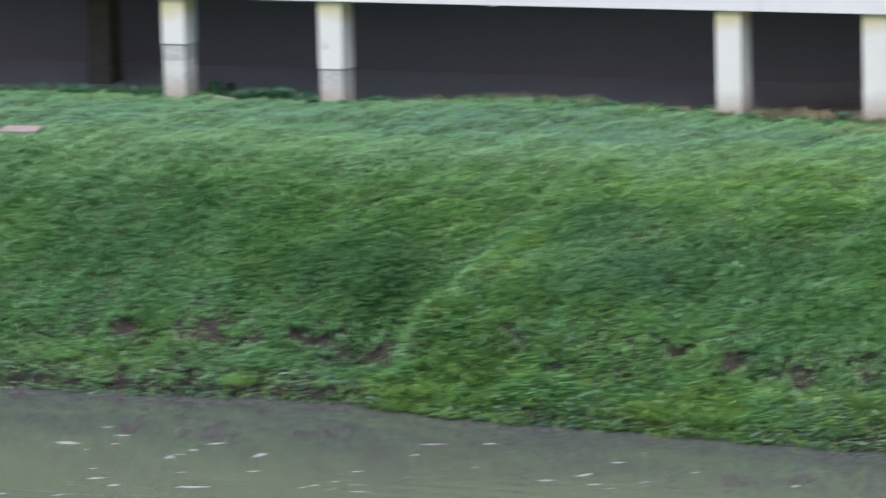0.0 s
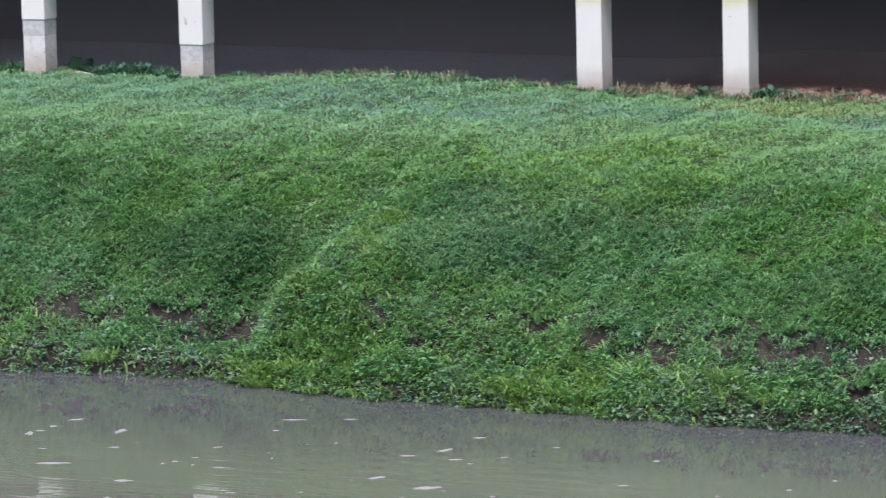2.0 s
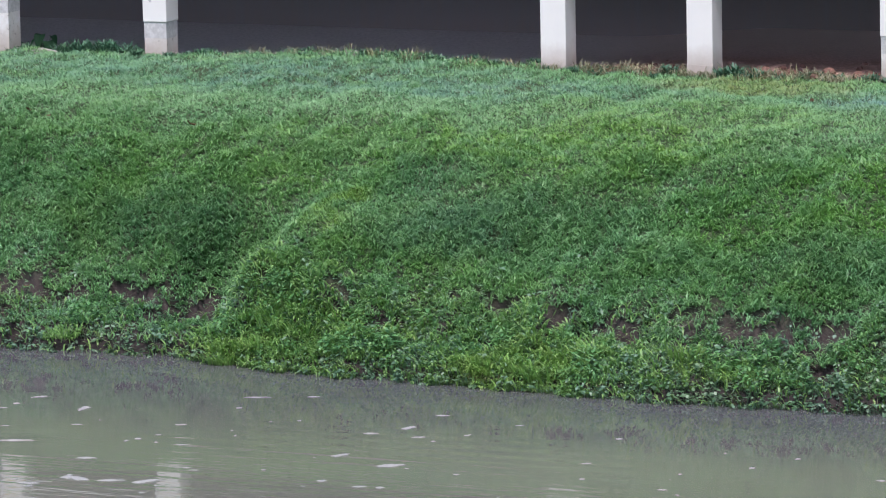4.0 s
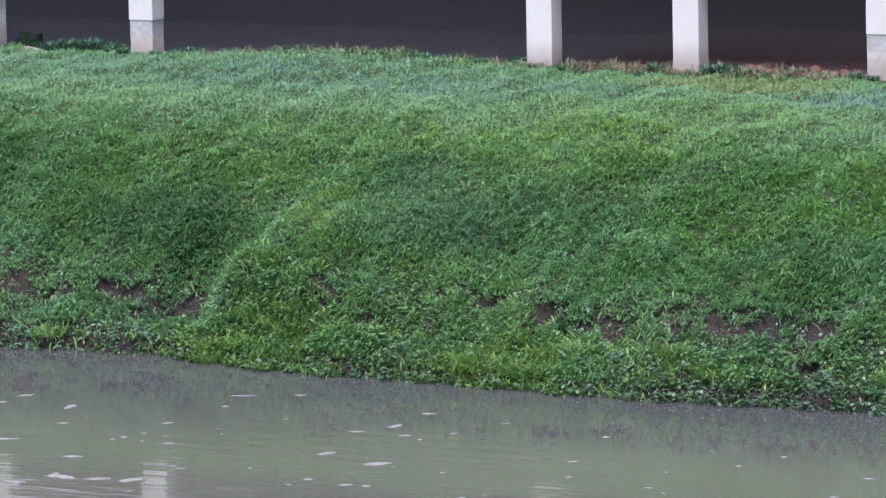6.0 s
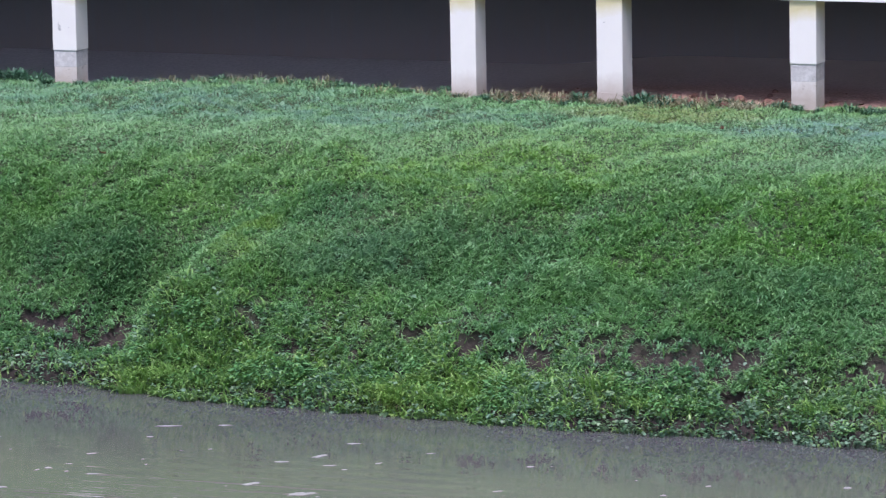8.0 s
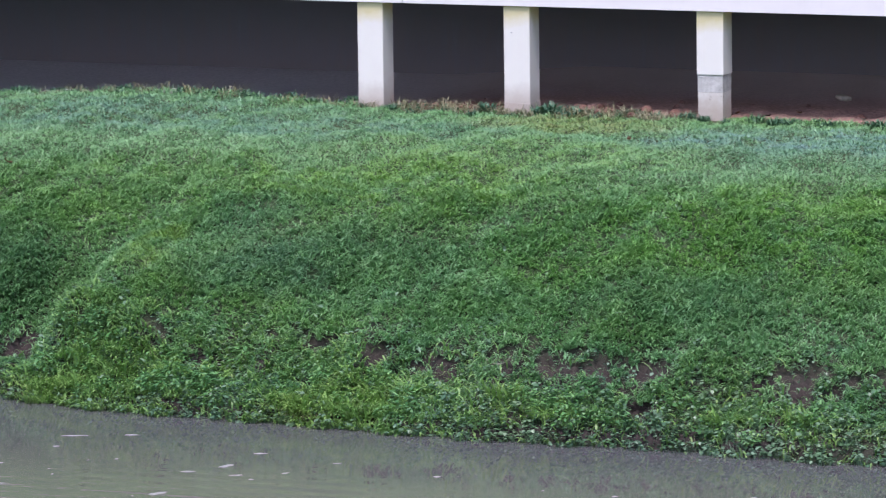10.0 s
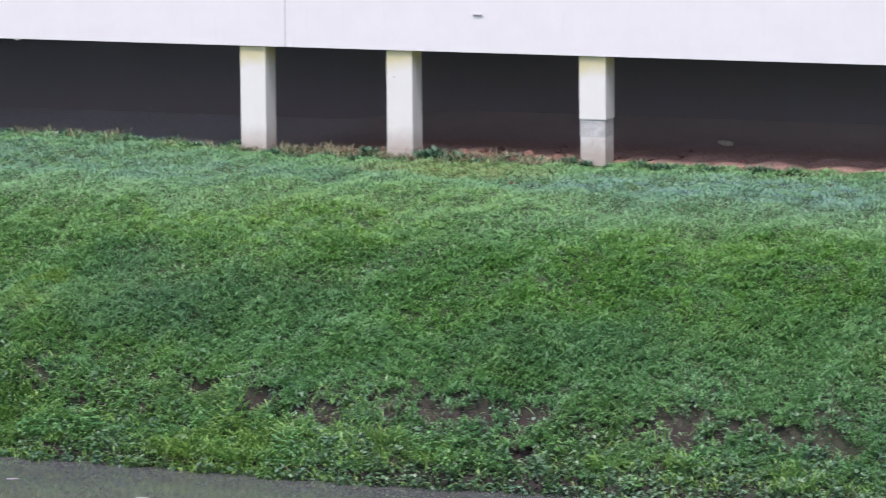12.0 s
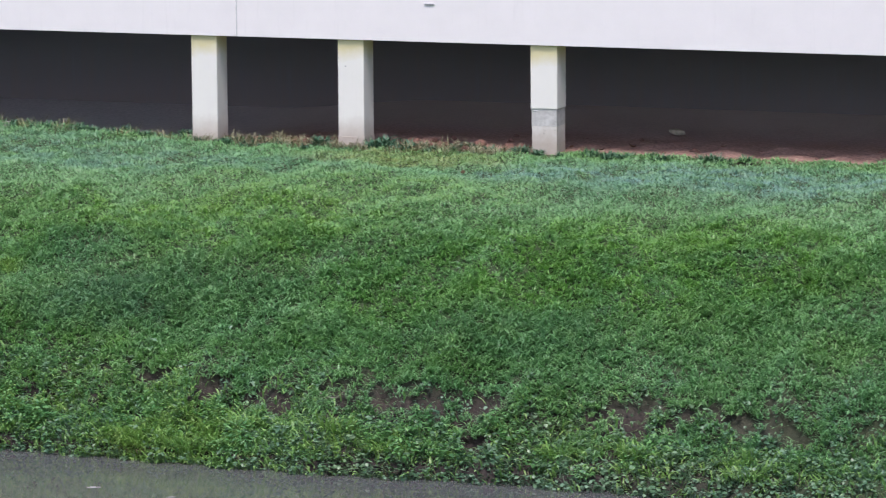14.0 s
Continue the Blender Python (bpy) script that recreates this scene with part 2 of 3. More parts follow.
def plaster_material(name, tone, tinted_ends, brown_below=0.0, worn=0.0):
    """Painted render: faint mottling, thin streaks, fine relief; can be yellower under the slab and dirty at the foot.
    """
    m, nodes, links, bsdf = material(name)
    wide = noise_tex(nodes, links, 2.0, 5, 0.65, space="World")
    fine = noise_tex(nodes, links, 45, 4, 0.6, space="World")
    streak = noise_tex(nodes, links, 3.0, 4, 0.7, stretch=(5, 5, 0.35), space="World")
    low = tuple(c * 0.96 for c in tone)
    colour = ramp(nodes, links, wide.outputs[0], [(0.3, low), (0.62, tone)]).outputs[0]
    f = ramp(nodes, links, streak.outputs[0], [(0.6, (0, 0, 0)), (0.85, (0.16, 0.16, 0.16))]).outputs[0]
    colour = mixed(nodes, links, "MIX", f, colour, (0.42, 0.40, 0.38))
    if worn:
        scab = noise_tex(nodes, links, 14, 5, 0.7, space="World")
        pale = ramp(nodes, links, scab.outputs[0], [(0.46, (0, 0, 0)), (0.6, (1, 1, 1))]).outputs[0]
        colour = mixed(nodes, links, "MIX", maths(nodes, links, "MULTIPLY", pale, worn), colour, (0.74, 0.72, 0.69))
        pit = ramp(nodes, links, scab.outputs[0], [(0.33, (1, 1, 1)), (0.4, (0, 0, 0))]).outputs[0]
        colour = mixed(nodes, links, "MIX", maths(nodes, links, "MULTIPLY", pit, worn), colour, (0.25, 0.23, 0.21))
    # wall turns browner towards its foot, with a streaky edge
    if brown_below:
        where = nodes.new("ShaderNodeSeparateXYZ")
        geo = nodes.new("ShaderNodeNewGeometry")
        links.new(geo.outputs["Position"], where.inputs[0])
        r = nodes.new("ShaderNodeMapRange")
        put(r, From_Min=brown_below + 0.4, From_Max=brown_below - 0.35)
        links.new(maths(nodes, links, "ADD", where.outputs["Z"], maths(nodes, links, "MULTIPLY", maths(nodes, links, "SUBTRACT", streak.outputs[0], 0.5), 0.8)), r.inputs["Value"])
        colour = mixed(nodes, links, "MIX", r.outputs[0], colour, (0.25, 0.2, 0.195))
    if tinted_ends:
        where = nodes.new("ShaderNodeSeparateXYZ")
        geo = nodes.new("ShaderNodeNewGeometry")
        links.new(geo.outputs["Position"], where.inputs[0])
        z = maths(nodes, links, "ADD", where.outputs["Z"], maths(nodes, links, "MULTIPLY", maths(nodes, links, "SUBTRACT", wide.outputs[0], 0.5), 0.35))
        for lo, hi, end_tint, much in ((3.06, 3.22, (0.62, 0.54, 0.27), 0.85), (2.46, 2.18, (0.42, 0.34, 0.28), 0.8)):
            r = nodes.new("ShaderNodeMapRange")
            put(r, From_Min=lo, From_Max=hi)
            links.new(z, r.inputs["Value"])
            colour = mixed(nodes, links, "MIX", maths(nodes, links, "MULTIPLY", r.outputs[0], much), colour, end_tint)
    links.new(colour, bsdf.inputs["Base Color"])
    put(bsdf, Roughness=0.75)
    bumped(nodes, links, bsdf, fine.outputs[0], 0.25, 0.004)
    return m


WHITE = plaster_material("white_wall_paint", (0.80, 0.755, 0.745), False)
COLUMN_PAINT = plaster_material("stained_column_paint", (0.785, 0.755, 0.70), True)
PLINTH = plaster_material("grey_plinth_render", (0.5, 0.48, 0.46), False, worn=0.45)
PLINTH_PALE = plaster_material("pale_plinth_render", (0.68, 0.64, 0.59), True, worn=0.7)
SEALANT = plaster_material("joint_sealant", (0.55, 0.54, 0.54), False)
INNER = plaster_material("grey_inner_wall", (0.212, 0.212, 0.242), False, brown_below=2.5)
CONCRETE = plaster_material("bare_concrete", (0.55, 0.54, 0.53), False)


def plain_material(name, a, b, rough=0.8, scale=20.0, relief=0.01):
    m, nodes, links, bsdf = material(name)
    n = noise_tex(nodes, links, scale, 5, 0.65)
    links.new(ramp(nodes, links, n.outputs[0], [(0.3, a), (0.7, b)]).outputs[0], bsdf.inputs["Base Color"])
    put(bsdf, Roughness=rough)
    bumped(nodes, links, bsdf, n.outputs[0], 0.5, relief)
    return m


FOAM = plain_material("foam", (0.19, 0.19, 0.172), (0.37, 0.37, 0.34), 0.7, 90, 0.003)
CLOD = plain_material("red_clay", (0.09, 0.045, 0.035), (0.25, 0.125, 0.095), 0.95, 30, 0.03)
SLAB_STONE = plain_material("worn_paving", (0.2, 0.16, 0.15), (0.34, 0.28, 0.26), 0.85, 18, 0.01)
STONE = plain_material("pale_stone", (0.36, 0.30, 0.22), (0.62, 0.55, 0.42), 0.8, 18, 0.01)
MUD_STONE = plain_material("muddy_stone", (0.13, 0.12, 0.11), (0.26, 0.24, 0.22), 0.8, 18, 0.01)
TWIG = plain_material("bleached_wood", (0.30, 0.25, 0.2), (0.52, 0.46, 0.4), 0.8, 30, 0.004)
BROWN_LEAF = plain_material("dead_leaf", (0.13, 0.07, 0.04), (0.27, 0.15, 0.085), 0.6, 30, 0.003)
GREY_METAL = plain_material("weathered_metal", (0.28, 0.28, 0.29), (0.42, 0.42, 0.43), 0.5, 40, 0.001)


BARE_POST = plain_material("brown_bare_concrete", (0.10, 0.085, 0.06), (0.17, 0.14, 0.10), 0.9, 8, 0.004)


# ---- makers ----
def part(name, bm, mat, parent=None, label=""):
    mesh = bpy.data.meshes.new(name)
    bm.normal_update()
    bm.to_mesh(mesh)
    bm.free()
    mesh.materials.append(mat)
    ob = new(name, mesh)
    if parent:
        ob.parent = parent
    if label:
        ob["label"] = label
    return ob


def box(lo, hi, bevel=0.0):
    bm = bmesh.new()
    bmesh.ops.create_cube(bm, size=1)
    lo, hi = Vector(lo), Vector(hi)
    for v in bm.verts:
        v.co = Vector((lo[i] + (v.co[i] + 0.5) * (hi[i] - lo[i]) for i in range(3)))
    if bevel:
        bmesh.ops.bevel(bm, geom=bm.edges[:], offset=bevel, segments=2, affect="EDGES", profile=0.6)
    return bm


def mesh_of(name, verts, tris, mat, smooth=False):
    """A mesh from numpy arrays."""
    mesh = bpy.data.meshes.new(name)
    mesh.vertices.add(len(verts))
    mesh.vertices.foreach_set("co", np.ascontiguousarray(verts, np.float32).ravel())
    n, k = tris.shape
    mesh.loops.add(n * k)
    mesh.loops.foreach_set("vertex_index", np.ascontiguousarray(tris, np.int32).ravel())
    mesh.polygons.add(n)
    mesh.polygons.foreach_set("loop_start", np.arange(0, n * k, k, dtype=np.int32))
    if smooth:
        mesh.polygons.foreach_set("use_smooth", np.ones(n, bool))
    mesh.update(calc_edges=True)
    mesh.materials.append(mat)
    return mesh


# ---- the lie of the land ----
SHORE_X = [-14, -5.2, -3.8, -2.6, -1.3, -0.9, 0.2, 1.4, 2.7, 3.9, 5.0, 5.9, 7.1, 10, 16]
SHORE_Y = [-6.9, -7.0, -6.95, -6.78, -6.78, -6.94, -7.22, -7.27, -7.38, -7.52, -7.5, -7.45, -7.58, -7.6, -7.6]
BANK_S = [-3.0, -0.2, 0.0, 0.08, 0.4, 0.72, 0.95, 2.0, 3.2, 4.0, 5.0, 6.2, 7.2, 7.6]
BANK_Z = [-0.8, -0.12, 0.0, 0.1, 0.23, 0.36, 0.56, 1.15, 1.76, 1.99, 2.09, 2.13, 2.13, 2.13]


def step(x, a, b):
    t = np.clip((x - a) / (b - a), 0, 1)
    return t * t * (3 - 2 * t)


def rough(x, y, size, seed):
    """Cheap smooth noise from sines, about -1 to 1."""
    out = 0 * x
    turn = np.random.RandomState(seed)
    for k in range(7):
        a, ph = turn.uniform(0, 2 * np.pi), turn.uniform(0, 2 * np.pi)
        w = 2 * np.pi / size * turn.uniform(0.6, 1.7)
        out = out + np.sin(w * (x * np.cos(a) + y * np.sin(a)) + ph)
    return out / 3.2


def shore(x):
    soft = sum(np.interp(x + d, SHORE_X, SHORE_Y) for d in (-0.25, -0.12, 0, 0.12, 0.25)) / 5
    return soft + 0.05 * np.sin(7.3 * x) + 0.03 * np.sin(17.1 * x + 1)


def ragged(x):
    """How far the little scarp over the water strays up and down the bank."""
    return 0.09 * rough(x, 0 * x, 0.9, 41) + 0.05 * rough(x, 0 * x, 0.31, 42)


def height(x, y):
    x, y = np.asarray(x, float), np.asarray(y, float)
    s = (y - shore(x)) / -shore(x) * 7.2
    z = np.interp(s + ragged(x) * step(s, 0.25, 0.6) * (1 - step(s, 1.1, 2.2)), BANK_S, BANK_Z)
    slope = step(s, 0.2, 1.2) * (1 - step(s, 5.5, 7.0))
    # a washed-out furrow: a steep right-hand bank with a soft crest, fading up the slope
    crest = -0.8 + 0.26 * (y + 5.6)
    furrow = step(x, crest - 0.3, crest + 0.08) - step(x, crest + 0.1, crest + 2.2) - 0.55 * step(x, crest - 1.9, crest - 0.3) * (1 - step(x, crest - 0.32, crest - 0.04))
    z = z + 0.35 * furrow * step(s, 0.2, 0.9) * (1 - step(s, 1.3, 2.6))
    z = z + 0.05 * rough(x, y, 1.9, 3) * slope + 0.022 * rough(x, y, 0.6, 4) * step(s, 0.1, 0.5) * (1 - step(y, 0.6, 1.6))
    # the soil under the building lies a little lower at the far end
    z = z + 0.1 * np.exp(-(((x + 2.5) / 1.7) ** 2)) * step(y, -1.6, -0.1) * (1 - step(y, 0.3, 0.9))
    z = z - 0.15 * step(y, 0.15, 0.9) * (1 - step(x, -0.5, 1.6)) + 0.025 * rough(x, y, 0.5, 8) * step(y, 0.2, 0.8) * (1 - step(y, 0.9, 1.8)) + 0.06 * step(y, 0.6, 3.0) + 0.16 * step(y, 1.9, 3.1) ** 2
    return np.where(y < -30, np.interp(y, [-62, -46, -40, -30], [7.3, 7.3, -0.8, -0.8]), z)


BARE = [(-1.52, -5.97, 0.25, 0.3), (-1.1, -6.15, 0.1, 0.06), (3.17, -6.55, 0.24, 0.17), (3.95, -6.52, 0.28, 0.13), (4.42, -6.45, 0.46, 0.17), (4.85, -6.5, 0.3, 0.12), (1.92, -6.2, 0.38, 0.1), (2.6, -6.43, 0.26, 0.1),
        (0.7, -6.56, 0.16, 0.1), (0.15, -6.3, 0.16, 0.05), (1.97, -6.78, 0.16, 0.1), (3.05, -6.78, 0.12, 0.08), (3.36, -6.56, 0.14, 0.1), (6.96, -6.6, 0.36, 0.17), (7.72, -6.56, 0.4, 0.1), (8.36, -6.62, 0.42, 0.14),
        (9.3, -6.55, 0.3, 0.1), (5.4, -6.55, 0.24, 0.24), (5.54, -7.0, 0.15, 0.12), (-2.3, -5.98, 0.42, 0.11), (-3.7, -6.1, 0.2, 0.08), (-3.2, -6.02, 0.32, 0.09), (-4.4, -6.15, 0.34, 0.1), (-2.1, -6.6, 0.2, 0.07), (-3.4, -6.65, 0.2, 0.06), (6.4, -0.2, 0.6, 0.13)]


def bareness(x, y):
    out = 0 * x
    for cx, cy, rx, ry in BARE:
        d = np.hypot((x - cx) / rx, (y - cy) / ry) / 1.1 + 0.65 * rough(x, y, 0.28, 11) + 0.3 * rough(x, y, 0.09, 12)
        out = np.maximum(out, 1 - step(d, 0.6, 1.3))
    # the face of the scarp is bare in stretches, and the low ground past the furrow half bare
    s = (y - shore(x)) / -shore(x) * 7.2 + ragged(x)
    face = (1 - step(np.abs(s - 0.84), 0.05, 0.13)) * step(rough(x, y, 0.8, 43) + 0.5 * rough(x, y, 0.2, 44), 0.7, 1.2)
    worn = (1 - step(x, -1.7, -1.0)) * (1 - step(s, 0.7, 1.0)) * step(rough(x, y, 0.4, 45) + 0.4 * rough(x, y, 0.13, 46), 0.15, 0.75)
    return np.maximum(out, np.maximum(0.85 * face, 0.75 * worn))


DIP = 0.12  # how deep the bare places are worn


def lines(*spans):
    return np.unique(np.concatenate([np.linspace(a, b, n).round(4) for a, b, n in spans]))


def ground_mesh():
    xs = lines((-400, -60, 8), (-60, -12, 25), (-12, 13, 330), (13, 60, 25), (60, 400, 8))
    ys = lines((-400, -64, 8), (-64, -38, 27), (-38, -9, 16), (-9, 1.2, 190), (1.2, 11, 60), (11, 60, 14), (60, 400, 8))
    gx, gy = np.meshgrid(xs, ys)
    gz = height(gx, gy) - DIP * bareness(gx, gy)
    verts = np.stack([gx, gy, gz], -1).reshape(-1, 3)
    i = np.arange(len(ys) - 1)[:, None] * len(xs) + np.arange(len(xs) - 1)
    quads = np.stack([i, i + 1, i + 1 + len(xs), i + len(xs)], -1).reshape(-1, 4)
    return mesh_of("ground", verts, quads, SOIL, True)


tagged(new("ground", ground_mesh()), "sloping earth bank with red soil under the building", "ground", kind="structure")
bm = bmesh.new()
bmesh.ops.create_grid(bm, x_segments=4, y_segments=4, size=1)
for v in bm.verts:
    v.co = Vector((v.co.x * 400, -25.5 + v.co.y * 20.5, 0))
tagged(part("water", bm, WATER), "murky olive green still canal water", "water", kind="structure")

def lump_mesh(size, flat):
    """A small uneven blob."""
    bm = bmesh.new()
    bmesh.ops.create_icosphere(bm, subdivisions=2, radius=size)
    for v in bm.verts:
        v.co *= 1 + 0.4 * noise.noise(v.co / size * 1.4)
        v.co.z *= flat
    return bm


# ---- the building on columns ----
SLAB_Z, SIDE = 3.314, 0.305
building = tagged(new("building"), "white building raised on short square columns", "building")
SEAM = 0.276


def facade(x0, x1):
    bm = box((x0, -0.03, SLAB_Z), (x1, 0.19, 6.6), 0.006)
    return part("facade_panel", bm, WHITE, building)


facade(-16, SEAM - 0.008)
facade(SEAM + 0.008, 17)
part("joint_filler", box((SEAM - 0.008, -0.024, SLAB_Z + 0.01), (SEAM + 0.008, 0.17, 6.58)), SEALANT, building, "grey sealed vertical joint")
part("floor_slab", box((-15.9, 0.19, SLAB_Z + 0.02), (16.9, 9.8, SLAB_Z + 0.3)), CONCRETE, building, "bare concrete floor slab")
part("rear_wall", box((-16, 9.8, 1.4), (17, 10, 6.6)), CONCRETE, building)
part("roof", box((-16.2, -0.2, 6.6), (17.2, 10.2, 6.8), 0.01), CONCRETE, building)
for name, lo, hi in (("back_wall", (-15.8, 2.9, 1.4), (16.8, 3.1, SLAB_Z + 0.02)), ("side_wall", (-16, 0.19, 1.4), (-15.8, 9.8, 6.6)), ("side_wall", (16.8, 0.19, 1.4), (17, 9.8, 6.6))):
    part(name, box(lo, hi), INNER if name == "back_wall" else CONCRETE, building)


def column(x, y, paint_foot, band=0.0, mat=COLUMN_PAINT):
    """A square column; paint_foot: where the white paint ends; band: the height of the grey band under it."""
    foot = float(height(x, y)) - 0.3
    col = part("column", box((x, y, paint_foot), (x + SIDE, y + SIDE, SLAB_Z + (0.02 if y > 0.1 else 0)), 0.012), mat, building)
    inset = 0.01 if band else -0.003
    if band:
        part("grey_band", box((x + inset, y + inset, paint_foot - band), (x + SIDE - inset, y + SIDE - inset, paint_foot + 0.0)), PLINTH, col, "bare grey render band")
    part("footing", box((x + 0.001 + inset, y + inset + 0.001, foot), (x + SIDE - inset, y + SIDE - inset - 0.001, paint_foot - band + (0 if band else 0.02)), 0.004), PLINTH_PALE if mat is COLUMN_PAINT else mat, col, "pale weathered foot")
    return col


column(-7.289, 0, 2.765, 0.185)
column(-5.233, 0, 2.525, 0.185)
column(-0.281, 0, 2.12)
column(1.457, 0, 2.226)
column(3.690, 0, 2.62, 0.185)
column(-9.44, 2.0, 2.2, mat=BARE_POST)

part("render_drip", lump_mesh(0.05, 0.3), WHITE, building, "small lump of hardened render").matrix_local = pose(-3.0, 0.02, SLAB_Z - 0.006)
for x, z, w, h in ((-5.135, 2.79, 0.022, 0.035), (-5.15, 2.83, 0.008, 0.02), (3.90, 2.585, 0.012, 0.022), (3.74, 2.60, 0.03, 0.008), (1.55, 3.02, 0.012, 0.008), (-5.02, 2.795, 0.008, 0.008)):
    chip = part("paint_chip", lump_mesh(1.0, 1.0), PLINTH, building, "chipped grey spot in the paint")
    chip.matrix_local = pose(x, 0.006 if z < 2.61 and x > 0 else -0.001, z) @ Matrix.Diagonal((w, 0.004, h, 1))
spout = part("drain_spout", box((2.49, -0.045, 3.724), (2.6, -0.028, 3.738), 0.004), GREY_METAL, building, "small grey metal drain slot")

# ---- loose things on the ground ----
def grounded(x, y, lift=0.0):
    return float(height(x, y) - DIP * bareness(np.array([x]), np.array([y]))[0]) + lift


def lump(name, mat, size, seed, flat=0.7, subdivisions=2):
    """A rough rounded lump: clod or stone."""
    bm = bmesh.new()
    bmesh.ops.create_icosphere(bm, subdivisions=subdivisions, radius=1)
    for v in bm.verts:
        n = noise.fractal(v.co * 1.3 + Vector((seed * 7.1, seed * 3.3, seed)), 1.0, 2.0, 3)
        v.co *= 1 + 0.35 * n
        v.co = Vector((v.co.x * size, v.co.y * size * 0.8, v.co.z * size * flat))
    ob = part(name, bm, mat)
    for p in ob.data.polygons:
        p.use_smooth = seed % 2 == 0
    return ob


rng = random.Random(5)
clods = [tagged(lump("clay_clod", CLOD, 0.05, k), "crumbled lump of red clay on bare soil", "clod", "clay clods under the building") for k in range(4)]
for n in range(150):
    heaped, near = n < 56, 56 <= n < 116
    x = rng.uniform(1.85, 3.7) if heaped else rng.uniform(0.05, 1.4) if near else rng.uniform(0.1, 8.2)
    y = rng.gauss(0.32, 0.18) if heaped else abs(rng.gauss(0.45, 0.35)) if near else rng.uniform(0.2, 1.3)
    s = rng.uniform(0.3, 1.5) if heaped else rng.uniform(0.2, 1.1)
    if any(a - 0.1 < x < a + SIDE + 0.1 and y < SIDE + 0.12 for a in (-0.281, 1.457, 3.69)):
        y = SIDE + 0.2
    m = pose(x, y, grounded(x, y, 0.012 * s), 0, 0, rng.uniform(0, 360)) @ Matrix.Scale(s, 4)
    if n < 4:
        clods[n].matrix_world = m
    else:
        ob = copy_thing(clods[n % 4], m)
        ob.scale = (s, s, s)
stone = tagged(lump("stone", STONE, 0.09, 8, 0.45), "flat pale stone on dark soil under the building", "stone")
stone.matrix_world = pose(4.78, 1.82, grounded(4.78, 1.82, 0.03), 0, 6, 20)
stone = tagged(lump("stone", MUD_STONE, 0.075, 12, 0.4), "flat grey stone in the weeds by the water", "stone")
stone.matrix_world = pose(5.48, -7.0, grounded(5.48, -7.0, -0.02), 15, 0, 70)

cover = tagged(part("paving_slab", box((-0.22, -0.16, -0.03), (0.22, 0.16, 0.035), 0.012), SLAB_STONE), "dull worn paving slab sunk into the lawn", "paving slab")
cover.matrix_world = pose(-7.66, -2.64, grounded(-7.66, -2.64, 0.02), 4, 0, 15)


def stick():
    """A bent bleached stick: a tapered tube along an arc."""
    bm = bmesh.new()
    rings = []
    for k in range(15):
        t = k / 14
        p = Vector((-0.13 + 0.27 * t, 0.03 * math.sin(5 * t), 0.03 - 0.06 * math.sin(math.pi * t) + 0.05 * t * t))
        r = 0.011 * (1 - 0.55 * t) * (1 + 0.15 * math.sin(17 * t))
        rings.append([bm.verts.new(p + Vector((0, math.cos(a) * r, math.sin(a) * r))) for a in (i * math.pi / 3 for i in range(6))])
    for a, b in zip(rings, rings[1:]):
        for i in range(6):
            bm.faces.new((a[i], a[(i + 1) % 6], b[(i + 1) % 6], b[i]))
    bm.faces.new(rings[0]), bm.faces.new(rings[-1])
    bmesh.ops.recalc_face_normals(bm, faces=bm.faces[:])
    return part("stick", bm, TWIG)


ob = tagged(stick(), "curved bleached dead stick on a bare earth ledge", "stick")
ob.matrix_world = pose(3.92, -6.56, grounded(3.92, -6.56, 0.035), 0, 0, 8)


def dead_leaf(seed):
    """A curled leaf with a midrib fold and a stalk."""
    bm = bmesh.new()
    rows = []
    for k in range(7):
        t = k / 6
        w = 0.028 * math.sin(math.pi * min(0.97, t * 0.93 + 0.04)) ** 0.8
        z = 0.012 + 0.02 * (t - 0.4) ** 2 * 4
        x = -0.05 + 0.1 * t
        rows.append([bm.verts.new((x, -w, z + 0.012 + 0.004 * math.sin(seed + 9 * t))), bm.verts.new((x, 0, z)), bm.verts.new((x, w, z + 0.014))])
    for a, b in zip(rows, rows[1:]):
        for i in range(2):
            bm.faces.new((a[i], b[i], b[i + 1], a[i + 1]))
    bmesh.ops.solidify(bm, geom=bm.faces[:], thickness=0.0015)
    return part("dead_leaf", bm, BROWN_LEAF)


leaves = [tagged(dead_leaf(k), "curled orange brown dead leaf lying on grass", "leaf", "fallen leaves") for k in range(3)]
spots = [(-2.92, -3.42, 1.3), (-3.52, -6.08, 0.8), (-4.87, -3.44, 1.2), (3.48, -1.58, 1.2), (3.98, 0.5, 1.0), (4.6, 0.75, 1.3), (4.3, 0.62, 0.8), (-4.6, -3.5, 0.7),
         (5.6, 0.9, 0.9)]
for n, (x, y, s) in enumerate(spots):
    m = pose(x, y, grounded(x, y, 0.03 if y < 0 else 0.0), rng.uniform(-20, 30), rng.uniform(-20, 20), rng.uniform(0, 360))
    ob = leaves[n] if n < 3 else copy_thing(leaves[n % 3], m)
    ob.matrix_world = m @ Matrix.Scale(s * 0.75, 4)


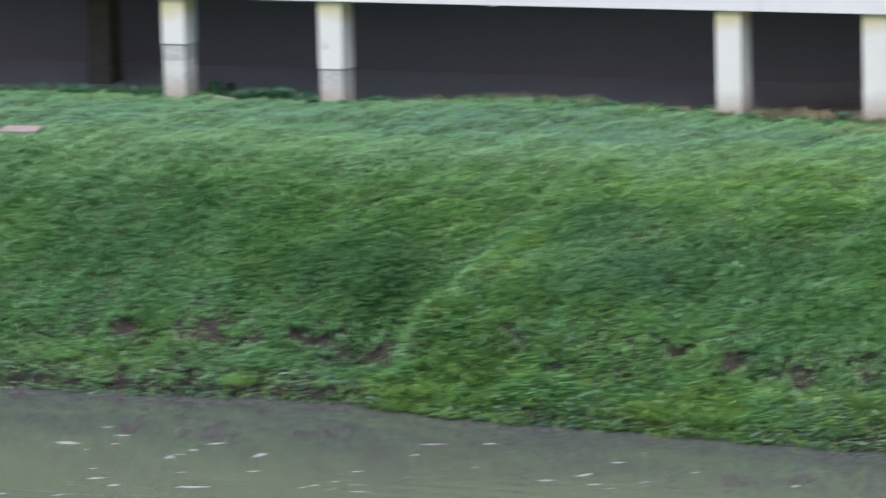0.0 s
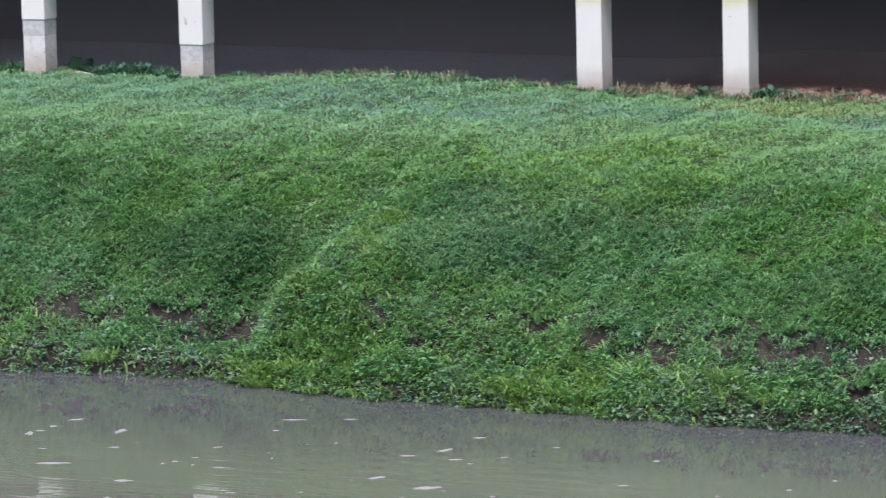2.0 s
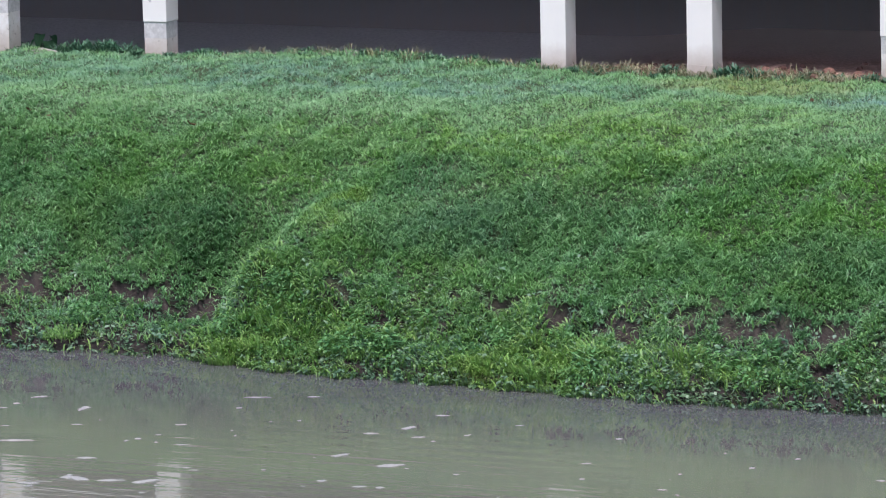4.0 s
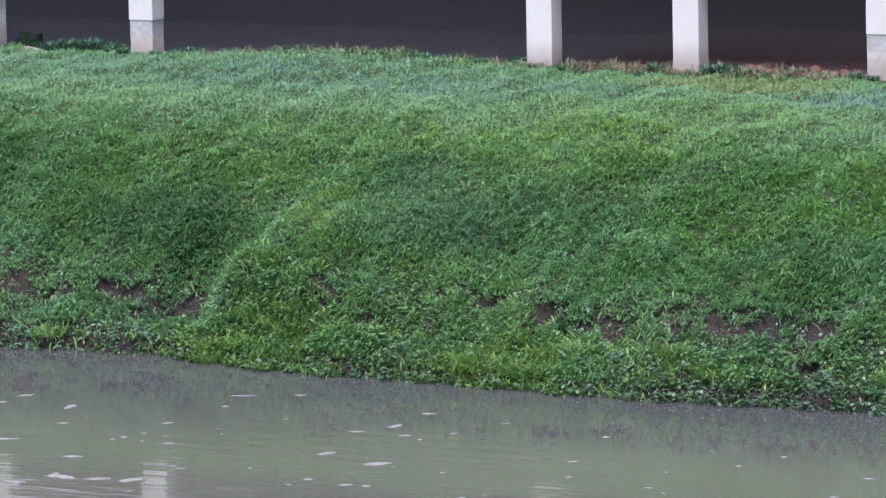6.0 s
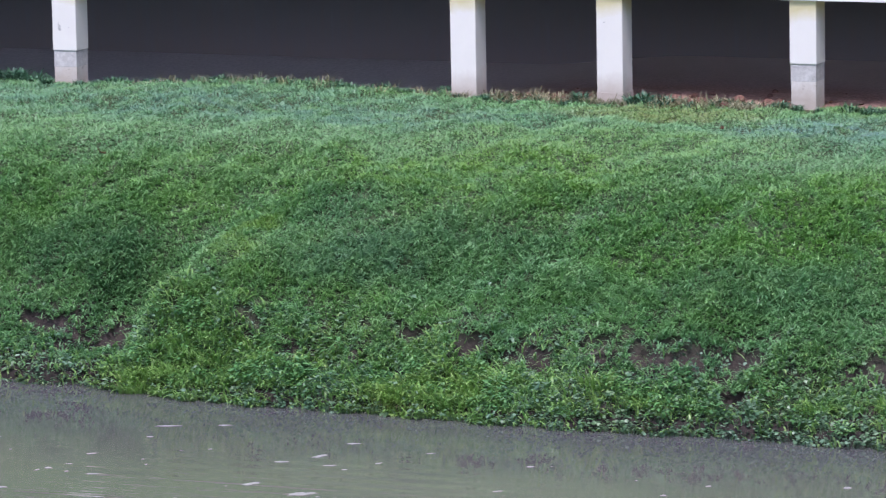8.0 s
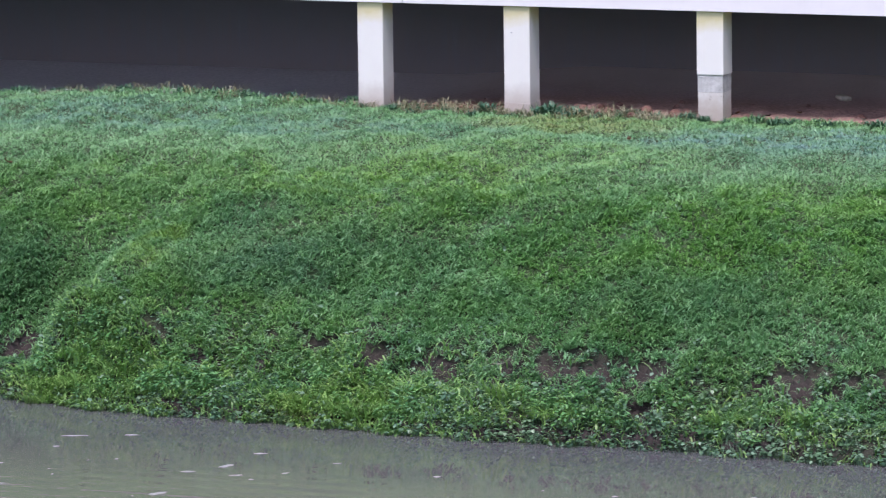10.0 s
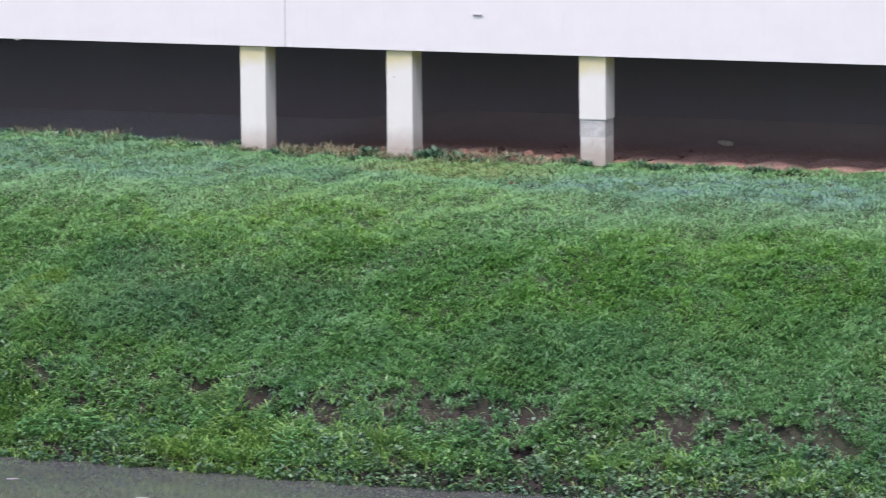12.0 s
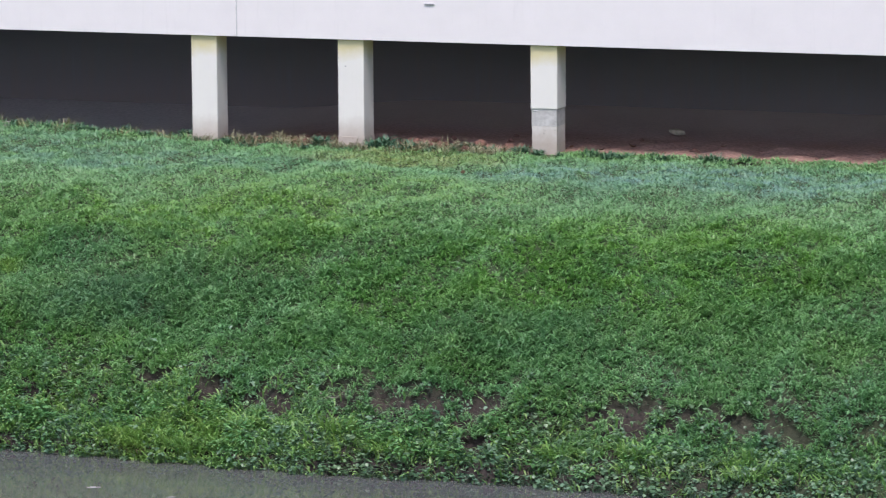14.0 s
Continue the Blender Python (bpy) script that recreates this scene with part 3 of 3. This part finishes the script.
# ---- foam on the water ----
def foam(seed, long):
    """A thin ragged raft of bubbles, thicker in the middle."""
    bm = bmesh.new()
    top, rim = bm.verts.new((0, 0, 0.01)), []
    mid = []
    for i in range(22):
        a = i * math.tau / 22
        r = 0.062 * (1 + 1.1 * noise.noise(Vector((math.cos(a) * 2.8, math.sin(a) * 2.8, seed * 5.7))))
        rim.append(bm.verts.new((math.cos(a) * r * long, math.sin(a) * r, 0.0005)))
        mid.append(bm.verts.new((math.cos(a) * r * long * 0.75, math.sin(a) * r * 0.75, 0.008)))
    for i in range(22):
        j = (i + 1) % 22
        bm.faces.new((rim[i], rim[j], mid[j], mid[i]))
        bm.faces.new((mid[i], mid[j], top))
    return part("foam_fleck", bm, FOAM)


flecks = [tagged(foam(k, (1.1, 1.6, 2.2, 1.0, 1.9)[k]), "small white foam fleck floating on murky water", "foam", "foam flecks on the water") for k in range(5)]
for n in range(175):
    y = -8.6 - 6.1 * rng.random() ** 0.65
    x = rng.uniform(-5.5, 7.6) if rng.random() < 0.7 else rng.gauss(0.0, 2.5)
    s = min(1.1, 0.36 * math.exp(rng.gauss(0.0, 0.5)))
    m = pose(x, y, 0.001, 0, 0, rng.gauss(18, 40))
    ob = flecks[n] if n < 5 else copy_thing(flecks[n % 5], m)
    ob.matrix_world = m @ Matrix.Scale(s, 4)
for x, y, sx in ((0.3, -8.56, 0.8), (0.82, -8.36, 0.4), (-0.9, -11.2, 1.0), (-2.6, -12.1, 1.2), (0.8, -12.56, 0.8)):
    ob = copy_thing(flecks[2], pose(x, y, 0.001))
    tagged(ob, "long white foam streak drifting on the channel", "foam", "foam streaks")
    ob.matrix_world = pose(x, y, 0.001, 0, 0, 20) @ Matrix.Diagonal((sx, 0.25 if y > -9 else 0.5, 0.6, 1))


# ---- plants ----
gen = np.random.RandomState(7)


def blades(base, length, width, turn, lean, bend):
    """Arching tapered blades of two joints: vertices and triangles."""
    n = len(base)
    ahead = np.stack([np.cos(turn), np.sin(turn), 0 * turn], -1)
    side = np.stack([-np.sin(turn), np.cos(turn), 0 * turn], -1) * (width / 2)[:, None]
    up = np.array([0, 0, 1.0])
    def way(a):
        return np.sin(a)[:, None] * ahead + np.cos(a)[:, None] * up
    mid = base + way(lean) * (length * 0.5)[:, None]
    tip = mid + way(lean + bend) * (length * 0.5)[:, None]
    verts = np.stack([base - side * 0.7, base + side * 0.7, mid - side, mid + side, tip], 1)
    tris = np.array([[0, 1, 3], [0, 3, 2], [2, 3, 4]])[None] + 5 * np.arange(n)[:, None, None]
    return verts.reshape(-1, 3), tris.reshape(-1, 3)


def long_blades(base, length, width, turn, lean, bend):
    """Longer blades of three joints that curve over: vertices and triangles."""
    n = len(base)
    ahead = np.stack([np.cos(turn), np.sin(turn), 0 * turn], -1)
    side = np.stack([-np.sin(turn), np.cos(turn), 0 * turn], -1) * (width / 2)[:, None]
    up, p, rows, a = np.array([0, 0, 1.0]), base, [base - side * 0.7, base + side * 0.7], lean
    for k, wide in enumerate((1.0, 0.8)):
        p = p + (np.sin(a)[:, None] * ahead + np.cos(a)[:, None] * up) * (length * 0.36)[:, None]
        rows += [p - side * wide, p + side * wide]
        a = a + bend
    rows.append(p + (np.sin(a)[:, None] * ahead + np.cos(a)[:, None] * up) * (length * 0.28)[:, None])
    tris = np.array([[0, 1, 3], [0, 3, 2], [2, 3, 5], [2, 5, 4], [4, 5, 6]])[None] + 7 * np.arange(n)[:, None, None]
    return np.stack(rows, 1).reshape(-1, 3), tris.reshape(-1, 3)


def broad(base, size, turn, tilt, roll, slim=1.0):
    """Ovate leaves folded along the midrib: vertices and triangles."""
    n = len(base)
    shape = np.array([[0, 0, 0], [0.35, -0.36, 0.08], [0.35, 0.36, 0.08], [0.72, -0.28, 0.06], [0.72, 0.28, 0.06], [1.0, 0, -0.06], [0.5, 0, 0]]) 
    c, s = np.cos(turn), np.sin(turn)
    ct, st, cr, sr = np.cos(tilt), np.sin(tilt), np.cos(roll), np.sin(roll)
    p = shape[None] * size[:, None, None] * np.stack([np.ones(n), slim * np.ones(n), np.ones(n)], -1)[:, None]
    x, y, z = p[..., 0], p[..., 1] * cr[:, None] - p[..., 2] * sr[:, None], p[..., 1] * sr[:, None] + p[..., 2] * cr[:, None]
    x, z = x * ct[:, None] + z * st[:, None], -x * st[:, None] + z * ct[:, None]
    verts = np.stack([x * c[:, None] - y * s[:, None], x * s[:, None] + y * c[:, None], z], -1) + base[:, None]
    tris = np.array([[0, 1, 6], [0, 6, 2], [1, 3, 6], [6, 4, 2], [3, 5, 6], [6, 5, 4]])[None] + 7 * np.arange(n)[:, None, None]
    return verts.reshape(-1, 3), tris.reshape(-1, 3)


def scatter(count, s0, s1, x0=-10.0, x1=8.5):
    """Places on the bank between two distances from the shore, within the stretch that is in view."""
    s = gen.uniform(s0, s1, count)
    lean = 7.2 - s
    x = gen.uniform(0, 1, count) * (x1 + 0.27 * lean - x0 - 0.6 * lean) + x0 + 0.6 * lean
    y = shore(x) + s * -shore(x) / 7.2
    return x, y, s


# the lawn: a short fine sward, with arching tufts of broad-bladed grass on the slope
COLUMN_X = (-7.289, -5.233, -0.281, 1.457, 3.69)


def lawn_kept(x, y, s):
    keep = gen.rand(len(x)) > np.maximum(0.95 * bareness(x, y), 0.35 * (1 - step(s, 0.3, 1.15)))
    keep &= gen.rand(len(x)) > 0.9 * step(y + 0.09 * rough(x, y, 0.4, 24), -0.3, -0.04) * step(x, -0.15, 0.3) * (1 - step(x, 3.7, 4.2))
    for cx in COLUMN_X:
        keep &= ~((x > cx - 0.02) & (x < cx + SIDE + 0.02) & (y > -0.03))
    return keep


def hummock(x, y, s):
    """The uneven cushions of the sward, in metres."""
    return (0.012 * rough(x, y, 0.3, 51) + 0.01 * rough(x, y, 0.13, 52)) * (1 - 0.6 * step(s, 3.2, 4.6))


x, y, s = scatter(470000, 0.1, 7.36)
keep = lawn_kept(x, y, s) & (gen.rand(len(x)) < 0.42 + 0.58 * step(s, 2.6, 4.2))
x, y, s = x[keep], y[keep], s[keep]
n = len(x)
base = np.stack([x, y, height(x, y) - 0.008 + np.maximum(hummock(x, y, s), -0.003)], -1)
flat = step(s, 2.8, 4.6)
length = gen.uniform(0.045, 0.095, n) * (1 - 0.2 * flat) * (1 + 0.25 * rough(x, y, 0.22, 21))
turn = gen.uniform(0, 2 * np.pi, n) * 0.75 + 2.2 * rough(x, y, 0.35, 23)
v, t = blades(base, length, gen.uniform(0.008, 0.014, n) * (1 - 0.15 * flat), turn, gen.uniform(0.4, 1.3, n) - 0.1 * flat, gen.uniform(0.2, 1.1, n))
sward = [(v, t)]

x, y, s = scatter(80000, 0.35, 5.8)
coarse = 0.75 * step(rough(x, y, 1.1, 53) + 0.6 * rough(x, y, 0.4, 54), -0.5, 0.7) * (1 - 0.6 * step(s, 3.4, 4.8))
for cx, cy, rx, ry in ((0.85, -5.45, 0.7, 0.4), (1.9, -5.15, 0.4, 0.35), (-3.4, -4.9, 0.7, 0.5), (-1.9, -5.2, 0.5, 0.5), (3.4, -5.6, 0.7, 0.35), (5.6, -5.6, 0.9, 0.5), (7.6, -5.2, 0.8, 0.5)):
    coarse = np.maximum(coarse, 1.25 * np.exp(-(((x - cx) / rx) ** 2) - ((y - cy) / ry) ** 2))
keep = lawn_kept(x, y, s) & (gen.rand(len(x)) < (0.55 + 0.45 * coarse) * (1 - 0.8 * step(s, 2.9, 4.3)))
x, y, s, coarse = x[keep], y[keep], s[keep], coarse[keep]
count = 6
n = len(x) * count
heart = np.repeat(np.stack([x, y, height(x, y) - 0.01 + np.maximum(hummock(x, y, s), -0.003)], -1), count, 0)
big = np.repeat((0.72 + 0.56 * coarse) * gen.uniform(0.75, 1.25, len(x)) * (1 - 0.25 * step(s, 3.0, 4.6)), count)
turn = gen.uniform(0, 2 * np.pi, n)
turn = turn - 0.5 * np.sin(turn + np.pi / 2)
heart[:, 0] += 0.022 * np.cos(turn) * gen.rand(n)
heart[:, 1] += 0.022 * np.sin(turn) * gen.rand(n)
v, t = blades(heart, gen.uniform(0.075, 0.145, n) * big, gen.uniform(0.01, 0.017, n) * (0.6 + 0.4 * big), turn, gen.uniform(0.35, 0.95, n), gen.uniform(0.6, 1.35, n))
sward.append((v, t + len(sward[0][0])))
v, t = np.concatenate([v for v, t in sward]), np.concatenate([t for v, t in sward])
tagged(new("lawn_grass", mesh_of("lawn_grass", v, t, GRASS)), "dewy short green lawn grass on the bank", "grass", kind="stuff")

def lushness(x):
    """Where long bright grass grows thickest by the water."""
    return np.maximum(np.exp(-(((x + 0.3) / 0.75) ** 2)), np.exp(-(((x - 2.6) / 0.85) ** 2)))


# broad-leaved weeds along the water, in cushions with dark gaps; scattered ones up the slope
def cushion(x, y):
    """The height of the weeds' canopy over the soil."""
    return np.clip(0.065 + 0.06 * rough(x, y, 0.36, 32) + 0.035 * rough(x, y, 0.15, 34), 0.012, 0.19)


x, y, s = scatter(130000, -0.14, 4.0)
low = 1 - step(s + ragged(x) + 0.35 * rough(x, y, 0.7, 33), 0.55, 1.5)
upslope = 0.16 * step(rough(x, y, 0.8, 35) + 0.4 * rough(x, y, 0.3, 36), 0.0, 0.7) * (1 - step(s, 2.6, 3.8))
keep = gen.rand(len(x)) < (1 - 0.93 * bareness(x, y)) * (0.6 + 0.4 * step(x, -1.6, -0.9)) * (1 - 0.45 * lushness(x)) * np.maximum(low * (0.25 + 0.75 * step(cushion(x, y), 0.02, 0.1)), upslope)
x, y, s, low = x[keep], y[keep], s[keep], low[keep]
n = len(x)
lift = cushion(x, y) * gen.uniform(0.35, 1.0, n) * (0.3 + 0.7 * low) * (0.6 + 0.4 * step(x, -1.4, -0.8))
base = np.stack([x, y, np.maximum(height(x, y), 0.0) + np.maximum(lift, 0.012)], -1)
size = gen.uniform(0.03, 0.068, n) * (1 - 0.25 * step(x, 3.0, 4.5)) * (1 + 0.3 * (gen.rand(n) > 0.9))
v, t = broad(base, size, gen.uniform(0, 2 * np.pi, n), gen.uniform(-0.4, 0.9, n), gen.uniform(-0.6, 0.6, n), 0.7 + 0.5 * step(x, 3.0, 4.5))
near = s < 1.1
x, y, n = x[near], y[near], int(near.sum())
v2, t2 = blades(np.stack([x, y, np.maximum(height(x, y), -0.02)], -1), lift[near].clip(0.03) + 0.02, np.full(n, 0.005), gen.uniform(0, 2 * np.pi, n), gen.uniform(0.1, 0.8, n), gen.uniform(0, 0.4, n))
tagged(new("bank_weeds", mesh_of("bank_weeds", np.concatenate([v, v2]), np.concatenate([t, t2 + len(v)]), WEED)), "low broad-leaved green weeds along the waterside", "weeds", kind="stuff")

# grass that droops over the lip of the scarp
x = gen.uniform(-6.0, 10.6, 6000)
s = 0.9 - ragged(x) + gen.normal(0, 0.14, len(x))
y = shore(x) + s * -shore(x) / 7.2
keep = gen.rand(len(x)) < step(rough(x, y, 0.5, 47), -0.2, 0.8) * (1 - 0.8 * bareness(x, y))
x, y = x[keep], y[keep]
n = len(x)
v, t = long_blades(np.stack([x, y, height(x, y) - 0.005], -1), gen.uniform(0.07, 0.16, n), gen.uniform(0.008, 0.014, n), gen.normal(-1.57, 1.0, n), gen.uniform(0.5, 1.2, n), gen.uniform(0.4, 0.9, n))
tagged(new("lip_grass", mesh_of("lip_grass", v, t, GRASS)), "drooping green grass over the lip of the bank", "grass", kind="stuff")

# longer grass mixed into them, leaning over the water
x, y, s = scatter(70000, -0.1, 1.5)
lush = lushness(x)
keep = gen.rand(len(x)) < (1 - 0.95 * bareness(x, y)) * (1 - step(s, 0.5, 1.2)) * (0.1 + 1.2 * lush + 0.3 * step(rough(x, y, 0.9, 37), 0.0, 0.7) * step(x, -1.6, -0.9) * (1 - 0.6 * step(x, 3.6, 4.6))) * (0.45 + 0.55 * step(rough(x, y, 0.3, 38), -0.4, 0.4))
x, y, s = x[keep], y[keep], s[keep]
n = len(x)
v, t = long_blades(np.stack([x, y, np.maximum(height(x, y), -0.02)], -1), gen.uniform(0.09, 0.2, n), gen.uniform(0.012, 0.023, n),
                   gen.normal(-1.6, 1.4, n), gen.uniform(0.1, 0.8, n), gen.uniform(0.4, 0.95, n))
tagged(new("waterside_grass", mesh_of("waterside_grass", v, t, REED)), "long yellow-green grass arching over the water's edge", "grass", kind="stuff")


def tussock(seed, count, low, high, spread, mat, name, label, category, group, wide=(0.012, 0.022)):
    g = np.random.RandomState(seed)
    a = g.uniform(0, 2 * np.pi, count)
    r = spread * np.sqrt(g.uniform(0, 1, count))
    base = np.stack([r * np.cos(a), r * np.sin(a), np.full(count, -0.02)], -1)
    v, t = long_blades(base, g.uniform(low, high, count), g.uniform(*wide, count), a + g.normal(0, 0.8, count), g.uniform(0.05, 0.7, count), g.uniform(0.25, 0.85, count))
    return tagged(new(name, mesh_of(name, v, t, mat)), label, category, group)


def strew(kinds, places):
    for n, (x, y, s) in enumerate(places):
        m = pose(x, y, max(grounded(x, y), 0.01), 0, 0, rng.uniform(0, 360))
        ob = kinds[n] if n < len(kinds) else copy_thing(kinds[n % len(kinds)], m)
        ob.matrix_world = m @ Matrix.Scale(s, 4)


long_grass = [tussock(40 + k, 80, 0.11, 0.24, 0.2, REED, "grass_tussock", "bright yellow-green tussock of long arching grass by the water", "grass tussock", "waterside grass tussocks", (0.014, 0.024)) for k in range(4)]
places = []
for cx, cy, rx, ry, count in ((-0.5, -6.72, 0.5, 0.26, 14), (0.5, -6.85, 0.5, 0.24, 8), (2.55, -7.02, 0.75, 0.26, 18), (1.6, -7.0, 0.4, 0.2, 4), (-2.95, -6.66, 0.3, 0.1, 2), (4.2, -7.1, 0.9, 0.25, 3), (6.3, -7.15, 1.2, 0.2, 2), (8.2, -7.1, 1.0, 0.3, 2)):
    places += [(cx + rng.uniform(-rx, rx), cy + rng.uniform(-ry, ry), rng.uniform(0.6, 1.05)) for _ in range(count)]
strew(long_grass, places)


def leafy_clump(seed, count, spread, high):
    """A low herb: thin stems that lean outward, with lance-shaped leaves up their length."""
    g = np.random.RandomState(seed)
    a = g.uniform(0, 2 * np.pi, count)
    r = spread * np.sqrt(g.uniform(0.05, 1, count))
    h = high * g.uniform(0.25, 1, count) * (1.1 - 0.6 * (r / spread) ** 2)
    foot = np.stack([r * np.cos(a) * 0.5, r * np.sin(a) * 0.5, np.full(count, -0.02)], -1)
    top = np.stack([r * np.cos(a), r * np.sin(a), h], -1)
    v, t = broad(top, g.uniform(0.035, 0.075, count), a + g.normal(0, 0.9, count), g.uniform(-0.5, 0.75, count), g.uniform(-0.5, 0.5, count), 0.6)
    half = count // 2
    reach = np.linalg.norm(top - foot, axis=1)[:half]
    lean = np.arctan2(r[:half] * 0.5, h[:half] + 0.02)
    v2, t2 = blades(foot[:half], reach, np.full(half, 0.005), a[:half], lean, np.zeros(half))
    weed = tagged(new("leafy_weed"), "bright green leafy weed growing at the water's edge", "weed", "leafy weeds by the water")
    for name, mesh in (("foliage", mesh_of("foliage", v, t, LEAFY)), ("stem", mesh_of("stem", v2, t2, REED))):
        new(name, mesh).parent = weed
    return weed


leafy = [leafy_clump(140 + k, 90, 0.15, 0.2) for k in range(5)]
places = []
for cx, rx, count in ((-0.2, 0.8, 26), (2.2, 1.1, 26), (4.6, 1.2, 11), (6.6, 1.2, 7), (-3.6, 1.6, 3), (0.8, 0.5, 8)):
    for _ in range(count):
        px = cx + rng.uniform(-rx, rx)
        py = float(shore(np.array([px]))[0]) + 0.04 + 0.75 * rng.random() ** 1.2
        if bareness(np.array([px]), np.array([py - 0.05]))[0] < 0.35:
            places.append((px, py, rng.uniform(0.55, 1.1)))
strew(leafy, places)

tufts = [tussock(60 + k, 60, 0.08, 0.2, 0.09, SHADED_TUFT, "grass_tuft", "taller dark green grass tuft beside the building's edge", "grass tuft", "tufts along the building") for k in range(3)]
places = [(1.86 + rng.uniform(-0.05, 0.5), rng.uniform(-0.16, 0.1), rng.uniform(0.7, 1.1)) for _ in range(9)]
places += [(1.35 + rng.uniform(-0.12, 0.05), rng.uniform(-0.1, 0.05), 0.8) for _ in range(3)]
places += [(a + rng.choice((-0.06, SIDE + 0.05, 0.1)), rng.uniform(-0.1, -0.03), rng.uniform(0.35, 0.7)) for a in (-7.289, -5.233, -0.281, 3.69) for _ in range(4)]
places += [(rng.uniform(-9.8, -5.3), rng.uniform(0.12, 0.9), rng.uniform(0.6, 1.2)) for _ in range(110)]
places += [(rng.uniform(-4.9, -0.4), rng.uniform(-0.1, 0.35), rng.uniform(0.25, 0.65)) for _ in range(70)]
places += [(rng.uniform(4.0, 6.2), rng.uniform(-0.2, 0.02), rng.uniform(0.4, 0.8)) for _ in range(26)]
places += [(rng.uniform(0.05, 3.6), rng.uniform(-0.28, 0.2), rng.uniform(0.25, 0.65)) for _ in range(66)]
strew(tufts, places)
dry = [tussock(80 + k, 22, 0.09, 0.2, 0.1, STRAW, "dry_grass_tuft", "sparse straw-coloured dry grass stalks at the lawn's edge", "dry grass", "dry stalks", (0.006, 0.01)) for k in range(3)]
strew(dry, [(rng.uniform(-4.2, 3.6), rng.uniform(-0.15, 0.2), rng.uniform(0.5, 1.0)) for _ in range(70)] + [(rng.uniform(0.05, 3.6), rng.uniform(-0.25, 0.12), rng.uniform(0.4, 0.8)) for _ in range(30)] + [(rng.uniform(0.05, 3.5), rng.uniform(-0.35, 0.35), rng.uniform(0.5, 1.0)) for _ in range(100)]
      + [(px, float(shore(np.array([px]))[0]) + 0.03, rng.uniform(0.6, 1.0)) for px in (-1.0, -0.75, 1.15, 1.9, 2.02, 2.14, 2.3, 3.4, 4.9, 6.2)])


def leafy_plant():
    """A seedling with a few large soft leaves on stalks."""
    plant = tagged(new("broadleaf_plant"), "young plant with large green leaves behind a column", "plant")
    for k, (a, r, h, size) in enumerate(((4.5, 0.05, 0.27, 0.2), (3.6, 0.08, 0.2, 0.19), (5.4, 0.08, 0.19, 0.2), (4.2, 0.12, 0.13, 0.16), (5.9, 0.1, 0.25, 0.15))):
        bm = bmesh.new()
        rows = []
        for i in range(9):
            t = i / 8
            w = size * 0.38 * math.sin(math.pi * min(0.98, 0.04 + 0.94 * t)) ** 0.75
            px, pz = r + 0.55 * size * t, h + 0.03 * math.sin(2.2 * t) - 0.85 * size * t * t
            rows.append([bm.verts.new((px * math.cos(a) - q * w * math.sin(a), px * math.sin(a) + q * w * math.cos(a), pz + 0.25 * w * abs(q))) for q in (-1, -0.5, 0, 0.5, 1)])
        for p, q in zip(rows, rows[1:]):
            for i in range(4):
                bm.faces.new((p[i], q[i], q[i + 1], p[i + 1]))
        bmesh.ops.solidify(bm, geom=bm.faces[:], thickness=0.002)
        part("leaf", bm, PLANT_LEAF, plant)
        bm = bmesh.new()
        lower = [bm.verts.new((0.005 * math.cos(i * 2.09), 0.005 * math.sin(i * 2.09), 0)) for i in range(3)]
        upper = [bm.verts.new((r * math.cos(a) + 0.003 * math.cos(i * 2.09), r * math.sin(a) + 0.003 * math.sin(i * 2.09), h + 0.002)) for i in range(3)]
        for i in range(3):
            bm.faces.new((lower[i], lower[(i + 1) % 3], upper[(i + 1) % 3], upper[i]))
        part("stalk", bm, PLANT_LEAF, plant)
    return plant


leafy_plant().matrix_world = pose(-6.86, 0.62, grounded(-6.86, 0.62, -0.01), 0, 0, 10)
